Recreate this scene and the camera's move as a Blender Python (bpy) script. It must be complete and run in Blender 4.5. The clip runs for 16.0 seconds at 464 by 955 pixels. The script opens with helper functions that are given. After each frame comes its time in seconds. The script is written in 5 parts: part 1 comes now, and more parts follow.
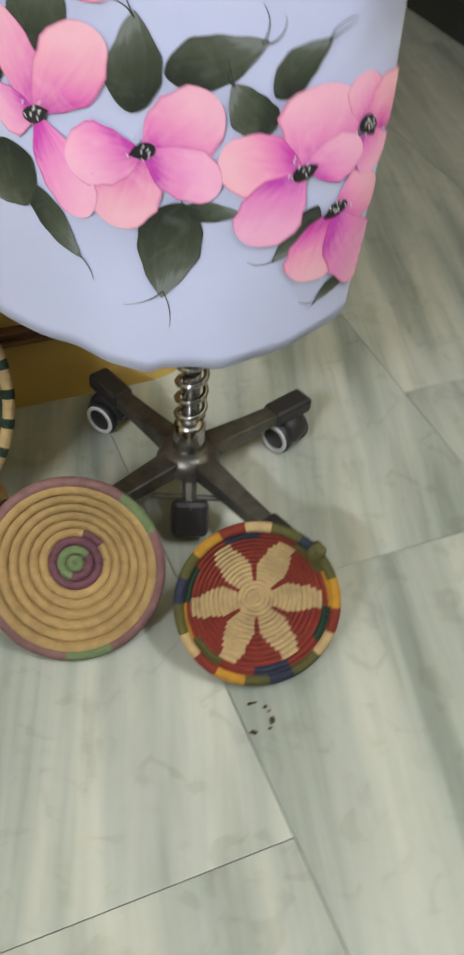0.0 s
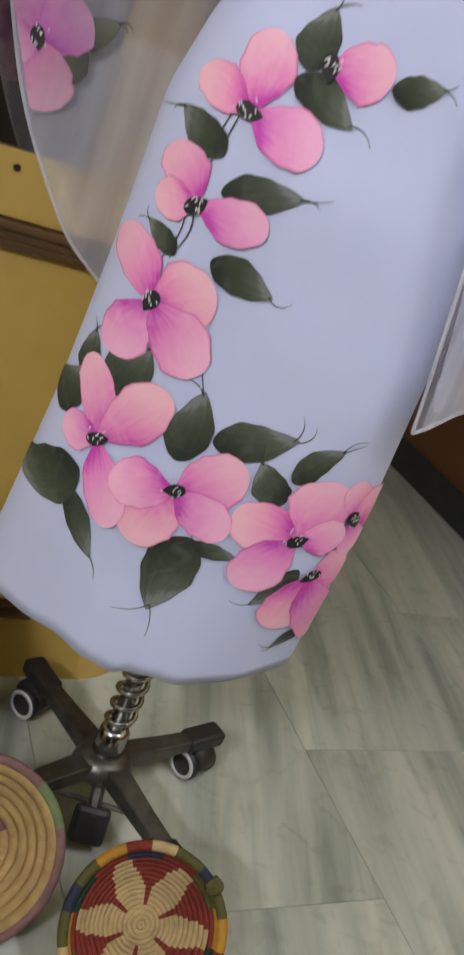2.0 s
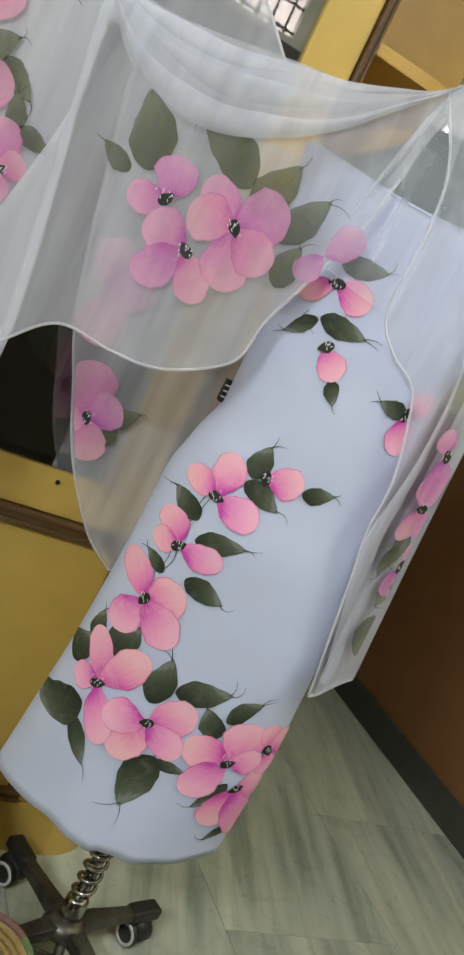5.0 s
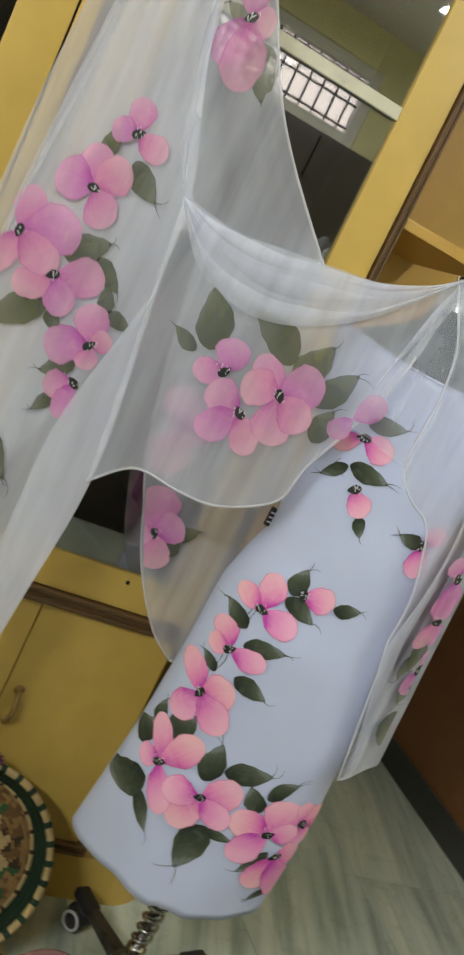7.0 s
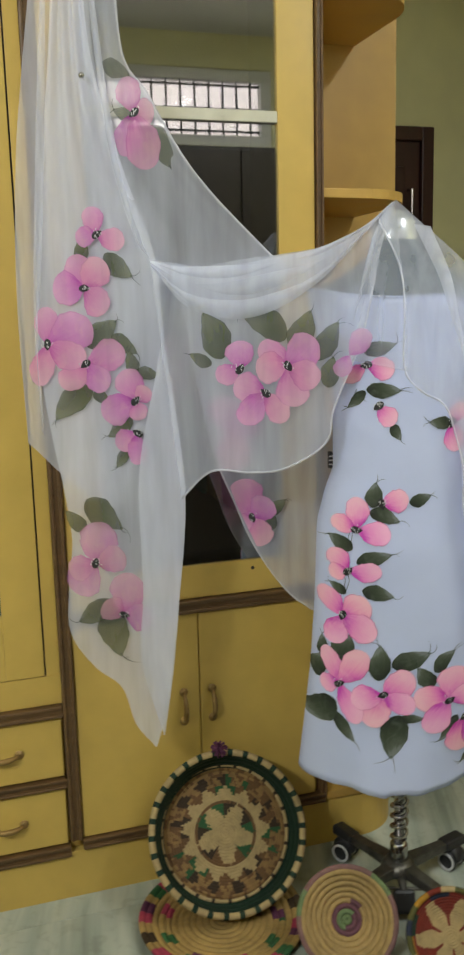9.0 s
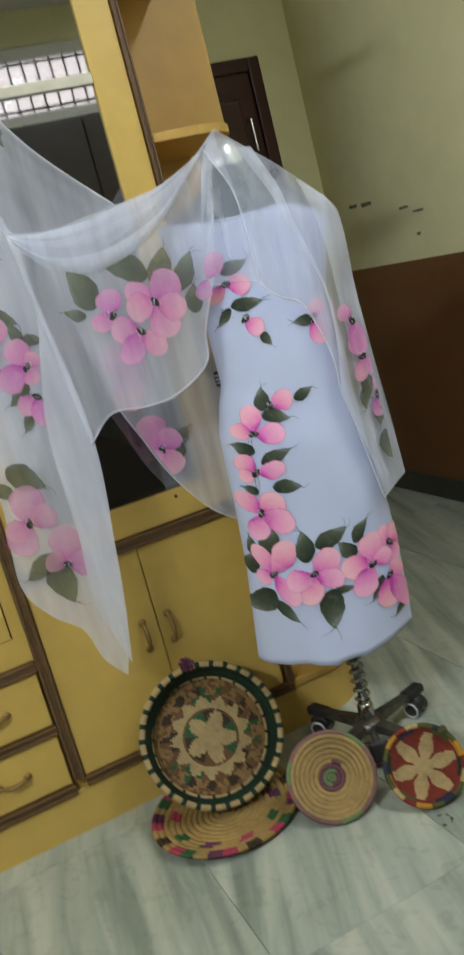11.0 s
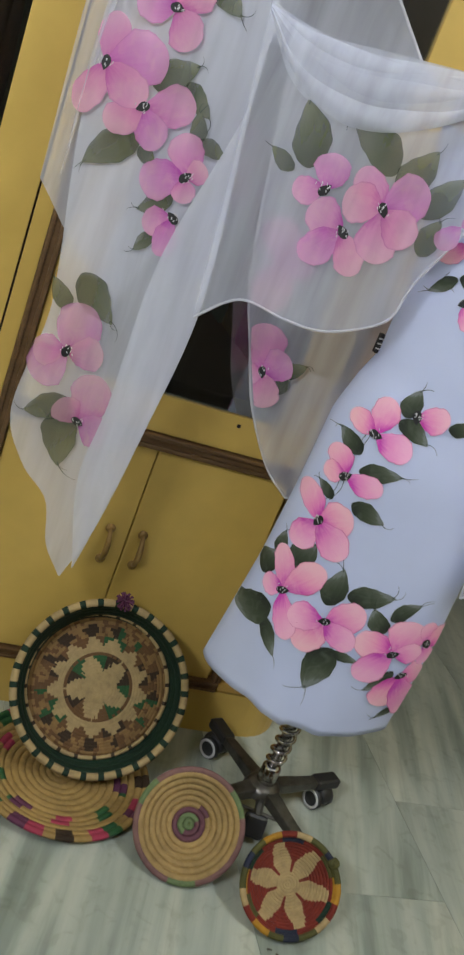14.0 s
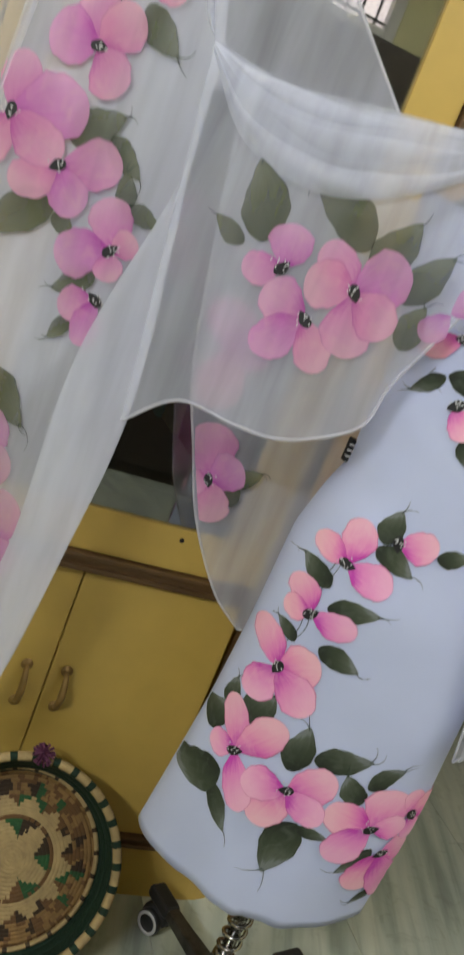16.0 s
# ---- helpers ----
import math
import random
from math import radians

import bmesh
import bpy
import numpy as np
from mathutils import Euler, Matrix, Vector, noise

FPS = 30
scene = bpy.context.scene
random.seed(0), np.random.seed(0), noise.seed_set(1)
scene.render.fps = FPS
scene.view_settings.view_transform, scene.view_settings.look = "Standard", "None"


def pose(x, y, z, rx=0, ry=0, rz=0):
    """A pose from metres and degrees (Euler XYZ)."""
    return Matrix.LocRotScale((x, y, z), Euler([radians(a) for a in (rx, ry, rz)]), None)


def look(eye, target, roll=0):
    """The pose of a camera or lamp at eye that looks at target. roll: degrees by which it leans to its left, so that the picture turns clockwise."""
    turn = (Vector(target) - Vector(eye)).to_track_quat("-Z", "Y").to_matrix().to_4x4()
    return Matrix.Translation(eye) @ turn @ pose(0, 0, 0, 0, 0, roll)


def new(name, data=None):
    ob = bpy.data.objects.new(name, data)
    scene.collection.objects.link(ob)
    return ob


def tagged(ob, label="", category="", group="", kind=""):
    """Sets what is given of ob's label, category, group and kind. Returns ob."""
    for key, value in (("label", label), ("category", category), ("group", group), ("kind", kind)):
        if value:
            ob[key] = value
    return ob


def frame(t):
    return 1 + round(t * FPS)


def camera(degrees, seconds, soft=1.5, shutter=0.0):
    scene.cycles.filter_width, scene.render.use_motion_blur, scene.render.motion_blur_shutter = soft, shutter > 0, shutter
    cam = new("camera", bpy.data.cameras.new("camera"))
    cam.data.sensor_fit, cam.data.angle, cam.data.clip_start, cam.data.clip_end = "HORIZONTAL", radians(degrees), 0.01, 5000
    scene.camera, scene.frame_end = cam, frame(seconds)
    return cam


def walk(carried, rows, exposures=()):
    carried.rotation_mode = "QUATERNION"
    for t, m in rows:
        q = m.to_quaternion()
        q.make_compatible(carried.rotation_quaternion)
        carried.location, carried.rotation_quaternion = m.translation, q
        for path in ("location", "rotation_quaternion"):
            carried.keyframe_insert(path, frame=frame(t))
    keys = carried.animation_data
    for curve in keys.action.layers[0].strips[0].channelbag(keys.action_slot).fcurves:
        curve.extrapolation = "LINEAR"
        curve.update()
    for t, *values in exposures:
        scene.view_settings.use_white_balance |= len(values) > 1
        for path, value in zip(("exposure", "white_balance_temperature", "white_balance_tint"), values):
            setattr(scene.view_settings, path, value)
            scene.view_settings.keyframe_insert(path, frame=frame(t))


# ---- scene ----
cam = camera(29.3, 16.0, 2.5, 0.4)
PATH = [
    (0, (-0.336, -1.058, 0.923), (0.29, 0.197, -0.503), 5.7),
    (0.5, (-0.369, -1.041, 0.968), (0.419, 0.229, -0.361), 22.0),
    (1, (-0.383, -1.04, 0.976), (0.451, 0.399, -0.135), 24.2),
    (1.5, (-0.412, -1.05, 0.956), (0.442, 0.46, -0.038), 23.7),
    (2, (-0.474, -1.106, 0.961), (0.442, 0.491, 0.179), 22.3),
    (2.5, (-0.535, -1.175, 1.004), (0.422, 0.455, 0.349), 21.9),
    (3, (-0.598, -1.228, 1.037), (0.358, 0.442, 0.486), 21.5),
    (3.5, (-0.647, -1.297, 1.071), (0.284, 0.418, 0.633), 21.0),
    (4, (-0.684, -1.348, 1.152), (0.227, 0.382, 0.731), 21.4),
    (4.2, (-0.69, -1.366, 1.166), (0.217, 0.369, 0.758), 21.7),
    (6.3, (-0.851, -1.515, 1.378), (0.072, 0.208, 0.952), 33.3),
    (6.5, (-0.872, -1.527, 1.397), (0.043, 0.204, 0.988), 32.9),
    (7, (-0.865, -1.613, 1.399), (-0.086, 0.189, 1.017), 26.4),
    (7.5, (-0.858, -1.726, 1.4), (-0.181, 0.126, 1.067), 18.8),
    (8, (-0.856, -1.849, 1.375), (-0.204, 0.014, 1.051), 10.7),
    (8.2, (-0.87, -1.87, 1.384), (-0.22, -0.011, 1.038), 8.8),
    (10.3, (-0.955, -2.162, 1.371), (-0.369, -0.285, 1.01), -17.5),
    (10.5, (-0.945, -2.178, 1.354), (-0.308, -0.322, 0.975), -17.5),
    (11, (-0.929, -2.166, 1.325), (-0.238, -0.348, 0.859), -14.8),
    (11.5, (-0.955, -2.124, 1.323), (-0.238, -0.369, 0.688), -5.8),
    (12, (-0.962, -2.043, 1.322), (-0.222, -0.313, 0.644), 6.1),
    (12.5, (-0.941, -1.973, 1.318), (-0.179, -0.243, 0.667), 14.9),
    (13, (-0.88, -1.924, 1.316), (-0.151, -0.174, 0.677), 20.5),
    (13.5, (-0.889, -1.798, 1.319), (-0.235, -0.033, 0.644), 21.9),
    (14, (-0.863, -1.654, 1.304), (-0.203, 0.106, 0.619), 21.8),
    (14.5, (-0.858, -1.568, 1.341), (-0.205, 0.229, 0.753), 22.0),
    (15, (-0.84, -1.517, 1.384), (-0.243, 0.338, 0.93), 21.3),
    (15.5, (-0.809, -1.427, 1.387), (-0.15, 0.4, 0.909), 21.4),
    (16, (-0.767, -1.356, 1.31), (-0.055, 0.435, 0.779), 21.9),
]
EXPOSURES = [(0, 0.75, 6200, 20), (0.5, 0.46, 6300, 23), (1.0, 0.24, 6300, 25), (2.5, 0.28, 6350, 22), (4.2, 0.30, 6550, 12), (6.5, 0.10, 6700, 9), (8.2, 0.09, 6600, 9), (10.5, 0.13, 6250, 10), (11.5, 0.16, 6050, 11), (13.0, 0.11, 6100, 16), (14.5, 0.10, 6150, 14), (16, 0.10, 6450, 13)]

walk(cam, [(t, look(eye, target, roll)) for t, eye, target, roll in PATH], EXPOSURES)

# ---- daylight beyond the ventilator, tube lamps added to light the room ----
world = bpy.data.worlds.new("sky")
scene.world = world
world.use_nodes = True
wn = world.node_tree.nodes
sky = wn.new("ShaderNodeTexSky")
sky.sky_type, sky.sun_disc, sky.sun_elevation, sky.sun_rotation = "NISHITA", False, radians(40), radians(150)
world.node_tree.links.new(sky.outputs[0], wn["Background"].inputs[0])
wn["Background"].inputs[1].default_value = 0.12


def area(name, m, sx, sy, power, colour):
    la = bpy.data.lights.new(name, "AREA")
    la.shape, la.size, la.size_y, la.energy, la.color = "RECTANGLE", sx, sy, power, colour
    ob = new(name, la)
    ob.matrix_world = m
    return ob


# Both glows are added out of view to brighten cabinets, dress and walls.
area("added_tube_glow", look((0.72, -1.55, 2.80), (0.72, -1.55, 0)) @ pose(0, 0, 0, 0, 0, 90), 1.2, 0.10, 24, (0.94, 0.98, 1.0))
area("added_tube_glow", look((-2.42, -1.95, 2.30), (0.6, 0.2, 1.1)), 1.2, 0.10, 74, (0.92, 0.97, 1.0))


# ---- materials ----
def mat(name, colour, rough=0.6, metal=0.0, vary=0.12, scale=30.0, bump=0.0, bump_scale=120.0, stretch=(1, 1, 1), other=None, per_object=0.0, spec=0.5):
    m = bpy.data.materials.new(name)
    m.use_nodes = True
    n, l = m.node_tree.nodes, m.node_tree.links
    b = n["Principled BSDF"]
    b.inputs["Roughness"].default_value, b.inputs["Metallic"].default_value = rough, metal
    b.inputs["Specular IOR Level"].default_value = spec
    co, mp = n.new("ShaderNodeTexCoord"), n.new("ShaderNodeMapping")
    mp.inputs["Scale"].default_value = stretch
    l.new(co.outputs["Object"], mp.inputs[0])
    big, fine = n.new("ShaderNodeTexNoise"), n.new("ShaderNodeTexNoise")
    big.inputs["Scale"].default_value, big.inputs["Detail"].default_value = scale * 0.15, 3
    fine.inputs["Scale"].default_value, fine.inputs["Detail"].default_value = scale, 5
    add = n.new("ShaderNodeMath")
    add.operation = "ADD"
    for k, t in enumerate((big, fine)):
        l.new(mp.outputs[0], t.inputs["Vector"])
        l.new(t.outputs["Fac"], add.inputs[k])
    half = n.new("ShaderNodeMapRange")
    half.inputs["From Min"].default_value, half.inputs["From Max"].default_value = 0.6, 1.4
    l.new(add.outputs[0], half.inputs["Value"])
    mix = n.new("ShaderNodeMix")
    mix.data_type = "RGBA"
    dark = other or tuple(c * (1 - 2 * vary) for c in colour)
    mix.inputs["A"].default_value, mix.inputs["B"].default_value = (*dark, 1), (*colour, 1)
    l.new(half.outputs[0], mix.inputs["Factor"])
    out = mix.outputs["Result"]
    if per_object:
        info, hs, rng = n.new("ShaderNodeObjectInfo"), n.new("ShaderNodeHueSaturation"), n.new("ShaderNodeMapRange")
        rng.inputs["To Min"].default_value, rng.inputs["To Max"].default_value = 1 - per_object, 1 + per_object
        l.new(info.outputs["Random"], rng.inputs["Value"])
        l.new(rng.outputs[0], hs.inputs["Value"])
        l.new(out, hs.inputs["Color"])
        out = hs.outputs[0]
    l.new(out, b.inputs["Base Color"])
    rr = n.new("ShaderNodeMapRange")
    rr.inputs["To Min"].default_value, rr.inputs["To Max"].default_value = max(0.02, rough - 0.08), min(1, rough + 0.08)
    l.new(fine.outputs["Fac"], rr.inputs["Value"])
    l.new(rr.outputs[0], b.inputs["Roughness"])
    if bump:
        bt, bp = n.new("ShaderNodeTexNoise"), n.new("ShaderNodeBump")
        bt.inputs["Scale"].default_value, bt.inputs["Detail"].default_value = bump_scale, 4
        l.new(mp.outputs[0], bt.inputs["Vector"])
        bp.inputs["Strength"].default_value, bp.inputs["Distance"].default_value = bump, 0.004
        l.new(bt.outputs["Fac"], bp.inputs["Height"])
        l.new(bp.outputs[0], b.inputs["Normal"])
    return m


def ramp(n, stops):
    r = n.new("ShaderNodeValToRGB")
    e = r.color_ramp.elements
    e[0].position, e[0].color = stops[0][0], (*stops[0][1], 1)
    e[1].position, e[1].color = stops[-1][0], (*stops[-1][1], 1)
    for p, c in stops[1:-1]:
        e.new(p).color = (*c, 1)
    return r


def marble():
    """White marble with grey streaks along the slab, each slab a little different."""
    m = bpy.data.materials.new("marble_slab")
    m.use_nodes = True
    n, l = m.node_tree.nodes, m.node_tree.links
    b = n["Principled BSDF"]
    co, mp, info = n.new("ShaderNodeTexCoord"), n.new("ShaderNodeMapping"), n.new("ShaderNodeObjectInfo")
    mp.inputs["Scale"].default_value = (1.0, 0.085, 1.0)
    mp.inputs["Rotation"].default_value = (0, 0, radians(4))
    turn, angle = n.new("ShaderNodeVectorRotate"), n.new("ShaderNodeMapRange")
    turn.rotation_type = "Z_AXIS"
    angle.inputs["To Min"].default_value, angle.inputs["To Max"].default_value = -0.04, 0.42
    l.new(info.outputs["Random"], angle.inputs["Value"])
    l.new(angle.outputs[0], turn.inputs["Angle"])
    l.new(co.outputs["Object"], turn.inputs["Vector"])
    l.new(turn.outputs[0], mp.inputs["Vector"])
    shift = n.new("ShaderNodeVectorMath")
    shift.operation = "SCALE"
    shift.inputs[0].default_value = (37, 11, 5)
    l.new(info.outputs["Random"], shift.inputs["Scale"])
    l.new(shift.outputs[0], mp.inputs["Location"])
    streak, vein, cloud, speck = (n.new("ShaderNodeTexNoise") for _ in range(4))
    for t, s, d, dist in ((streak, 15, 6, 0.3), (vein, 26, 8, 0.5), (cloud, 3.5, 3, 0.2)):
        t.inputs["Scale"].default_value, t.inputs["Detail"].default_value, t.inputs["Distortion"].default_value = s, d, dist
        l.new(mp.outputs[0], t.inputs["Vector"])
    speck.inputs["Scale"].default_value, speck.inputs["Detail"].default_value, speck.inputs["Distortion"].default_value = 21, 8, 1.2
    l.new(co.outputs["Object"], speck.inputs["Vector"])
    r1 = ramp(n, [(0.33, (0.25, 0.285, 0.235)), (0.44, (0.36, 0.395, 0.33)), (0.53, (0.43, 0.46, 0.38)), (0.66, (0.52, 0.54, 0.44))])
    r2 = ramp(n, [(0.34, (0.30, 0.31, 0.28)), (0.46, (0.80, 0.80, 0.77)), (0.60, (1, 1, 1))])
    r3 = ramp(n, [(0.35, (0.40, 0.36, 0.28)), (0.43, (0.9, 0.88, 0.84)), (0.52, (1, 1, 1))])
    l.new(streak.outputs["Fac"], r1.inputs[0])
    l.new(vein.outputs["Fac"], r2.inputs[0])
    l.new(speck.outputs["Fac"], r3.inputs[0])
    last = r1.outputs[0]
    for r, f in ((r2, 0.30), (r3, 0.20)):
        mx = n.new("ShaderNodeMix")
        mx.data_type, mx.blend_type = "RGBA", "MULTIPLY"
        mx.inputs["Factor"].default_value = f
        l.new(last, mx.inputs["A"])
        l.new(r.outputs[0], mx.inputs["B"])
        last = mx.outputs["Result"]
    hs, rng = n.new("ShaderNodeHueSaturation"), n.new("ShaderNodeMapRange")
    rng.inputs["To Min"].default_value, rng.inputs["To Max"].default_value = 0.82, 1.08
    l.new(info.outputs["Random"], rng.inputs["Value"])
    l.new(rng.outputs[0], hs.inputs["Value"])
    l.new(last, hs.inputs["Color"])
    l.new(hs.outputs[0], b.inputs["Base Color"])
    rr = n.new("ShaderNodeMapRange")
    rr.inputs["To Min"].default_value, rr.inputs["To Max"].default_value = 0.22, 0.42
    l.new(cloud.outputs["Fac"], rr.inputs["Value"])
    l.new(rr.outputs[0], b.inputs["Roughness"])
    return m


def sheer(name, colour, cover, uv_kind=None):
    """Thin organza: partly clear, partly a scattering veil. uv_kind: 'petal' or 'leaf' paint on the veil."""
    m = bpy.data.materials.new(name)
    m.use_nodes = True
    n, l = m.node_tree.nodes, m.node_tree.links
    n.remove(n["Principled BSDF"])
    clear, dif, tra, veil, mix = n.new("ShaderNodeBsdfTransparent"), n.new("ShaderNodeBsdfDiffuse"), n.new("ShaderNodeBsdfTranslucent"), n.new("ShaderNodeMixShader"), n.new("ShaderNodeMixShader")
    veil.inputs[0].default_value = 0.35
    co, no = n.new("ShaderNodeTexCoord"), n.new("ShaderNodeTexNoise")
    no.inputs["Scale"].default_value, no.inputs["Detail"].default_value, no.inputs["Distortion"].default_value = 26, 3, 0.3
    hang = n.new("ShaderNodeMapping")
    hang.inputs["Scale"].default_value = (1, 1, 0.12)
    l.new(co.outputs["Object"], hang.inputs[0])
    l.new(hang.outputs[0], no.inputs["Vector"])
    rg = n.new("ShaderNodeMapRange")
    rg.inputs["From Min"].default_value, rg.inputs["From Max"].default_value = 0.3, 0.7
    rg.inputs["To Min"].default_value, rg.inputs["To Max"].default_value = cover - 0.085, cover + 0.085
    l.new(no.outputs["Fac"], rg.inputs["Value"])
    l.new(rg.outputs[0], mix.inputs[0])
    for s in (dif, tra):
        s.inputs["Color"].default_value = (*colour, 1)
    if uv_kind:
        c = paint_colour(n, l, uv_kind)
        l.new(c, dif.inputs["Color"])
        l.new(c, tra.inputs["Color"])
    l.new(dif.outputs[0], veil.inputs[1])
    l.new(tra.outputs[0], veil.inputs[2])
    l.new(clear.outputs[0], mix.inputs[1])
    l.new(veil.outputs[0], mix.inputs[2])
    l.new(mix.outputs[0], n["Material Output"].inputs["Surface"])
    return m


def paint_colour(n, l, kind):
    """Brushed paint: along the stroke from root to tip, a darker rim, streaks, each stroke with its own tone."""
    uv, sep, geo = n.new("ShaderNodeUVMap"), n.new("ShaderNodeSeparateXYZ"), n.new("ShaderNodeNewGeometry")
    uv.uv_map = "stroke"
    l.new(uv.outputs[0], sep.inputs[0])
    st, mp = n.new("ShaderNodeTexNoise"), n.new("ShaderNodeMapping")
    mp.inputs["Scale"].default_value = (2.0, 9.0, 1.0)
    l.new(uv.outputs[0], mp.inputs[0])
    isl = n.new("ShaderNodeVectorMath")
    isl.operation = "SCALE"
    isl.inputs[0].default_value = (31, 17, 3)
    l.new(geo.outputs["Random Per Island"], isl.inputs["Scale"])
    l.new(isl.outputs[0], mp.inputs["Location"])
    l.new(mp.outputs[0], st.inputs["Vector"])
    st.inputs["Scale"].default_value, st.inputs["Detail"].default_value = 1.6, 4
    along = n.new("ShaderNodeMath")
    along.operation, along.inputs[1].default_value = "MULTIPLY_ADD", 0.30
    l.new(st.outputs["Fac"], along.inputs[0])
    l.new(sep.outputs["X"], along.inputs[2])
    lean, across = n.new("ShaderNodeMath"), n.new("ShaderNodeMath")
    across.operation, across.inputs[1].default_value = "SUBTRACT", 0.5
    l.new(sep.outputs["Y"], across.inputs[0])
    lean.operation, lean.inputs[1].default_value = "MULTIPLY_ADD", 0.38
    l.new(across.outputs[0], lean.inputs[0])
    l.new(along.outputs[0], lean.inputs[2])
    if kind == "petal":
        r = ramp(n, [(0.20, (0.63, 0.05, 0.38)), (0.42, (0.82, 0.20, 0.49)), (0.66, (0.90, 0.38, 0.51)), (1.0, (0.94, 0.54, 0.58))])
        r2 = ramp(n, [(0.24, (0.60, 0.07, 0.46)), (0.50, (0.82, 0.26, 0.58)), (1.0, (0.91, 0.44, 0.66))])
        rim_c = (0.55, 0.07, 0.24)
    elif kind == "mauve":
        r = ramp(n, [(0.15, (0.56, 0.10, 0.52)), (0.45, (0.72, 0.24, 0.66)), (1.0, (0.82, 0.40, 0.74))])
        r2 = ramp(n, [(0.15, (0.70, 0.18, 0.48)), (0.45, (0.86, 0.36, 0.58)), (1.0, (0.92, 0.52, 0.64))])
        rim_c = (0.50, 0.15, 0.40)
    elif kind == "veil_leaf":
        r = ramp(n, [(0.15, (0.085, 0.105, 0.05)), (0.6, (0.13, 0.155, 0.075)), (1.0, (0.20, 0.22, 0.12))])
        r2 = ramp(n, [(0.15, (0.09, 0.10, 0.05)), (0.6, (0.13, 0.14, 0.075)), (1.0, (0.20, 0.21, 0.14))])
        rim_c = (0.06, 0.08, 0.05)
    else:
        r = ramp(n, [(0.22, (0.020, 0.032, 0.020)), (0.65, (0.045, 0.064, 0.038)), (0.90, (0.075, 0.095, 0.060)), (1.0, (0.24, 0.26, 0.27))])
        r2 = ramp(n, [(0.22, (0.032, 0.034, 0.025)), (0.60, (0.060, 0.068, 0.042)), (1.0, (0.14, 0.155, 0.125))])
        rim_c = (0.03, 0.042, 0.03)
    for q in (r, r2):
        l.new(lean.outputs[0], q.inputs[0])
    where, blot, soft = n.new("ShaderNodeTexCoord"), n.new("ShaderNodeTexNoise"), n.new("ShaderNodeMapRange")
    blot.inputs["Scale"].default_value, blot.inputs["Detail"].default_value, blot.inputs["Distortion"].default_value = 42, 5, 0.8
    l.new(where.outputs["Object"], blot.inputs["Vector"])
    soft.inputs["From Min"].default_value, soft.inputs["From Max"].default_value, soft.inputs["To Max"].default_value = 0.48, 0.74, 0.34
    l.new(blot.outputs["Fac"], soft.inputs["Value"])
    pick = n.new("ShaderNodeMix")
    pick.data_type = "RGBA"
    l.new(geo.outputs["Random Per Island"], pick.inputs["Factor"])
    l.new(r.outputs[0], pick.inputs["A"])
    l.new(r2.outputs[0], pick.inputs["B"])
    brushed = n.new("ShaderNodeMix")
    brushed.data_type = "RGBA"
    brushed.inputs["B"].default_value = (0.16, 0.18, 0.14, 1) if "leaf" in kind else (0.94, 0.58, 0.64, 1)
    l.new(soft.outputs[0], brushed.inputs["Factor"])
    l.new(pick.outputs["Result"], brushed.inputs["A"])
    side = n.new("ShaderNodeMath")
    side.operation, side.inputs[1].default_value = "SUBTRACT", 0.5
    l.new(sep.outputs["Y"], side.inputs[0])
    ab = n.new("ShaderNodeMath")
    ab.operation = "ABSOLUTE"
    l.new(side.outputs[0], ab.inputs[0])
    rim = n.new("ShaderNodeMapRange")
    rim.inputs["From Min"].default_value, rim.inputs["From Max"].default_value = 0.452, 0.5
    rim.inputs["To Max"].default_value = 0.45 if kind == "mauve" else 0.72
    l.new(ab.outputs[0], rim.inputs["Value"])
    mx = n.new("ShaderNodeMix")
    mx.data_type = "RGBA"
    mx.inputs["B"].default_value = (*rim_c, 1)
    l.new(rim.outputs[0], mx.inputs["Factor"])
    l.new(brushed.outputs["Result"], mx.inputs["A"])
    return mx.outputs["Result"]


def painted(name, kind):
    m = bpy.data.materials.new(name)
    m.use_nodes = True
    n, l = m.node_tree.nodes, m.node_tree.links
    b = n["Principled BSDF"]
    b.inputs["Roughness"].default_value = 0.75
    b.inputs["Specular IOR Level"].default_value = 0.25
    l.new(paint_colour(n, l, kind), b.inputs["Base Color"])
    return m


YELLOW = mat("yellow_laminate", (0.63, 0.425, 0.098), 0.42, vary=0.10, scale=14, bump=0.03, bump_scale=60)
SHELF = mat("ochre_laminate", (0.53, 0.32, 0.072), 0.45, vary=0.10, scale=14)
TRIM = mat("brown_wood_trim", (0.16, 0.085, 0.03), 0.45, vary=0.25, scale=40, stretch=(1, 1, 6), bump=0.1)
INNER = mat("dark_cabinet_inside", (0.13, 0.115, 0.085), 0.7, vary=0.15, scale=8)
# near-black colour that stands for the shade in a gap and a screw hole
RECESS_SHADE = mat("recess_shade", (0.02, 0.010, 0.006), 0.8)
BRASS = mat("aged_brass", (0.36, 0.22, 0.07), 0.5, 0.45, vary=0.2, scale=80)
CREAM = mat("cream_wall_paint", (0.86, 0.81, 0.47), 0.75, vary=0.06, scale=9, bump=0.06, bump_scale=45)
BROWN = mat("brown_dado_paint", (0.25, 0.11, 0.04), 0.6, vary=0.12, scale=10, bump=0.06, bump_scale=45)
SKIRT = mat("grey_stone_skirting", (0.07, 0.07, 0.06), 0.35, vary=0.2, scale=25)
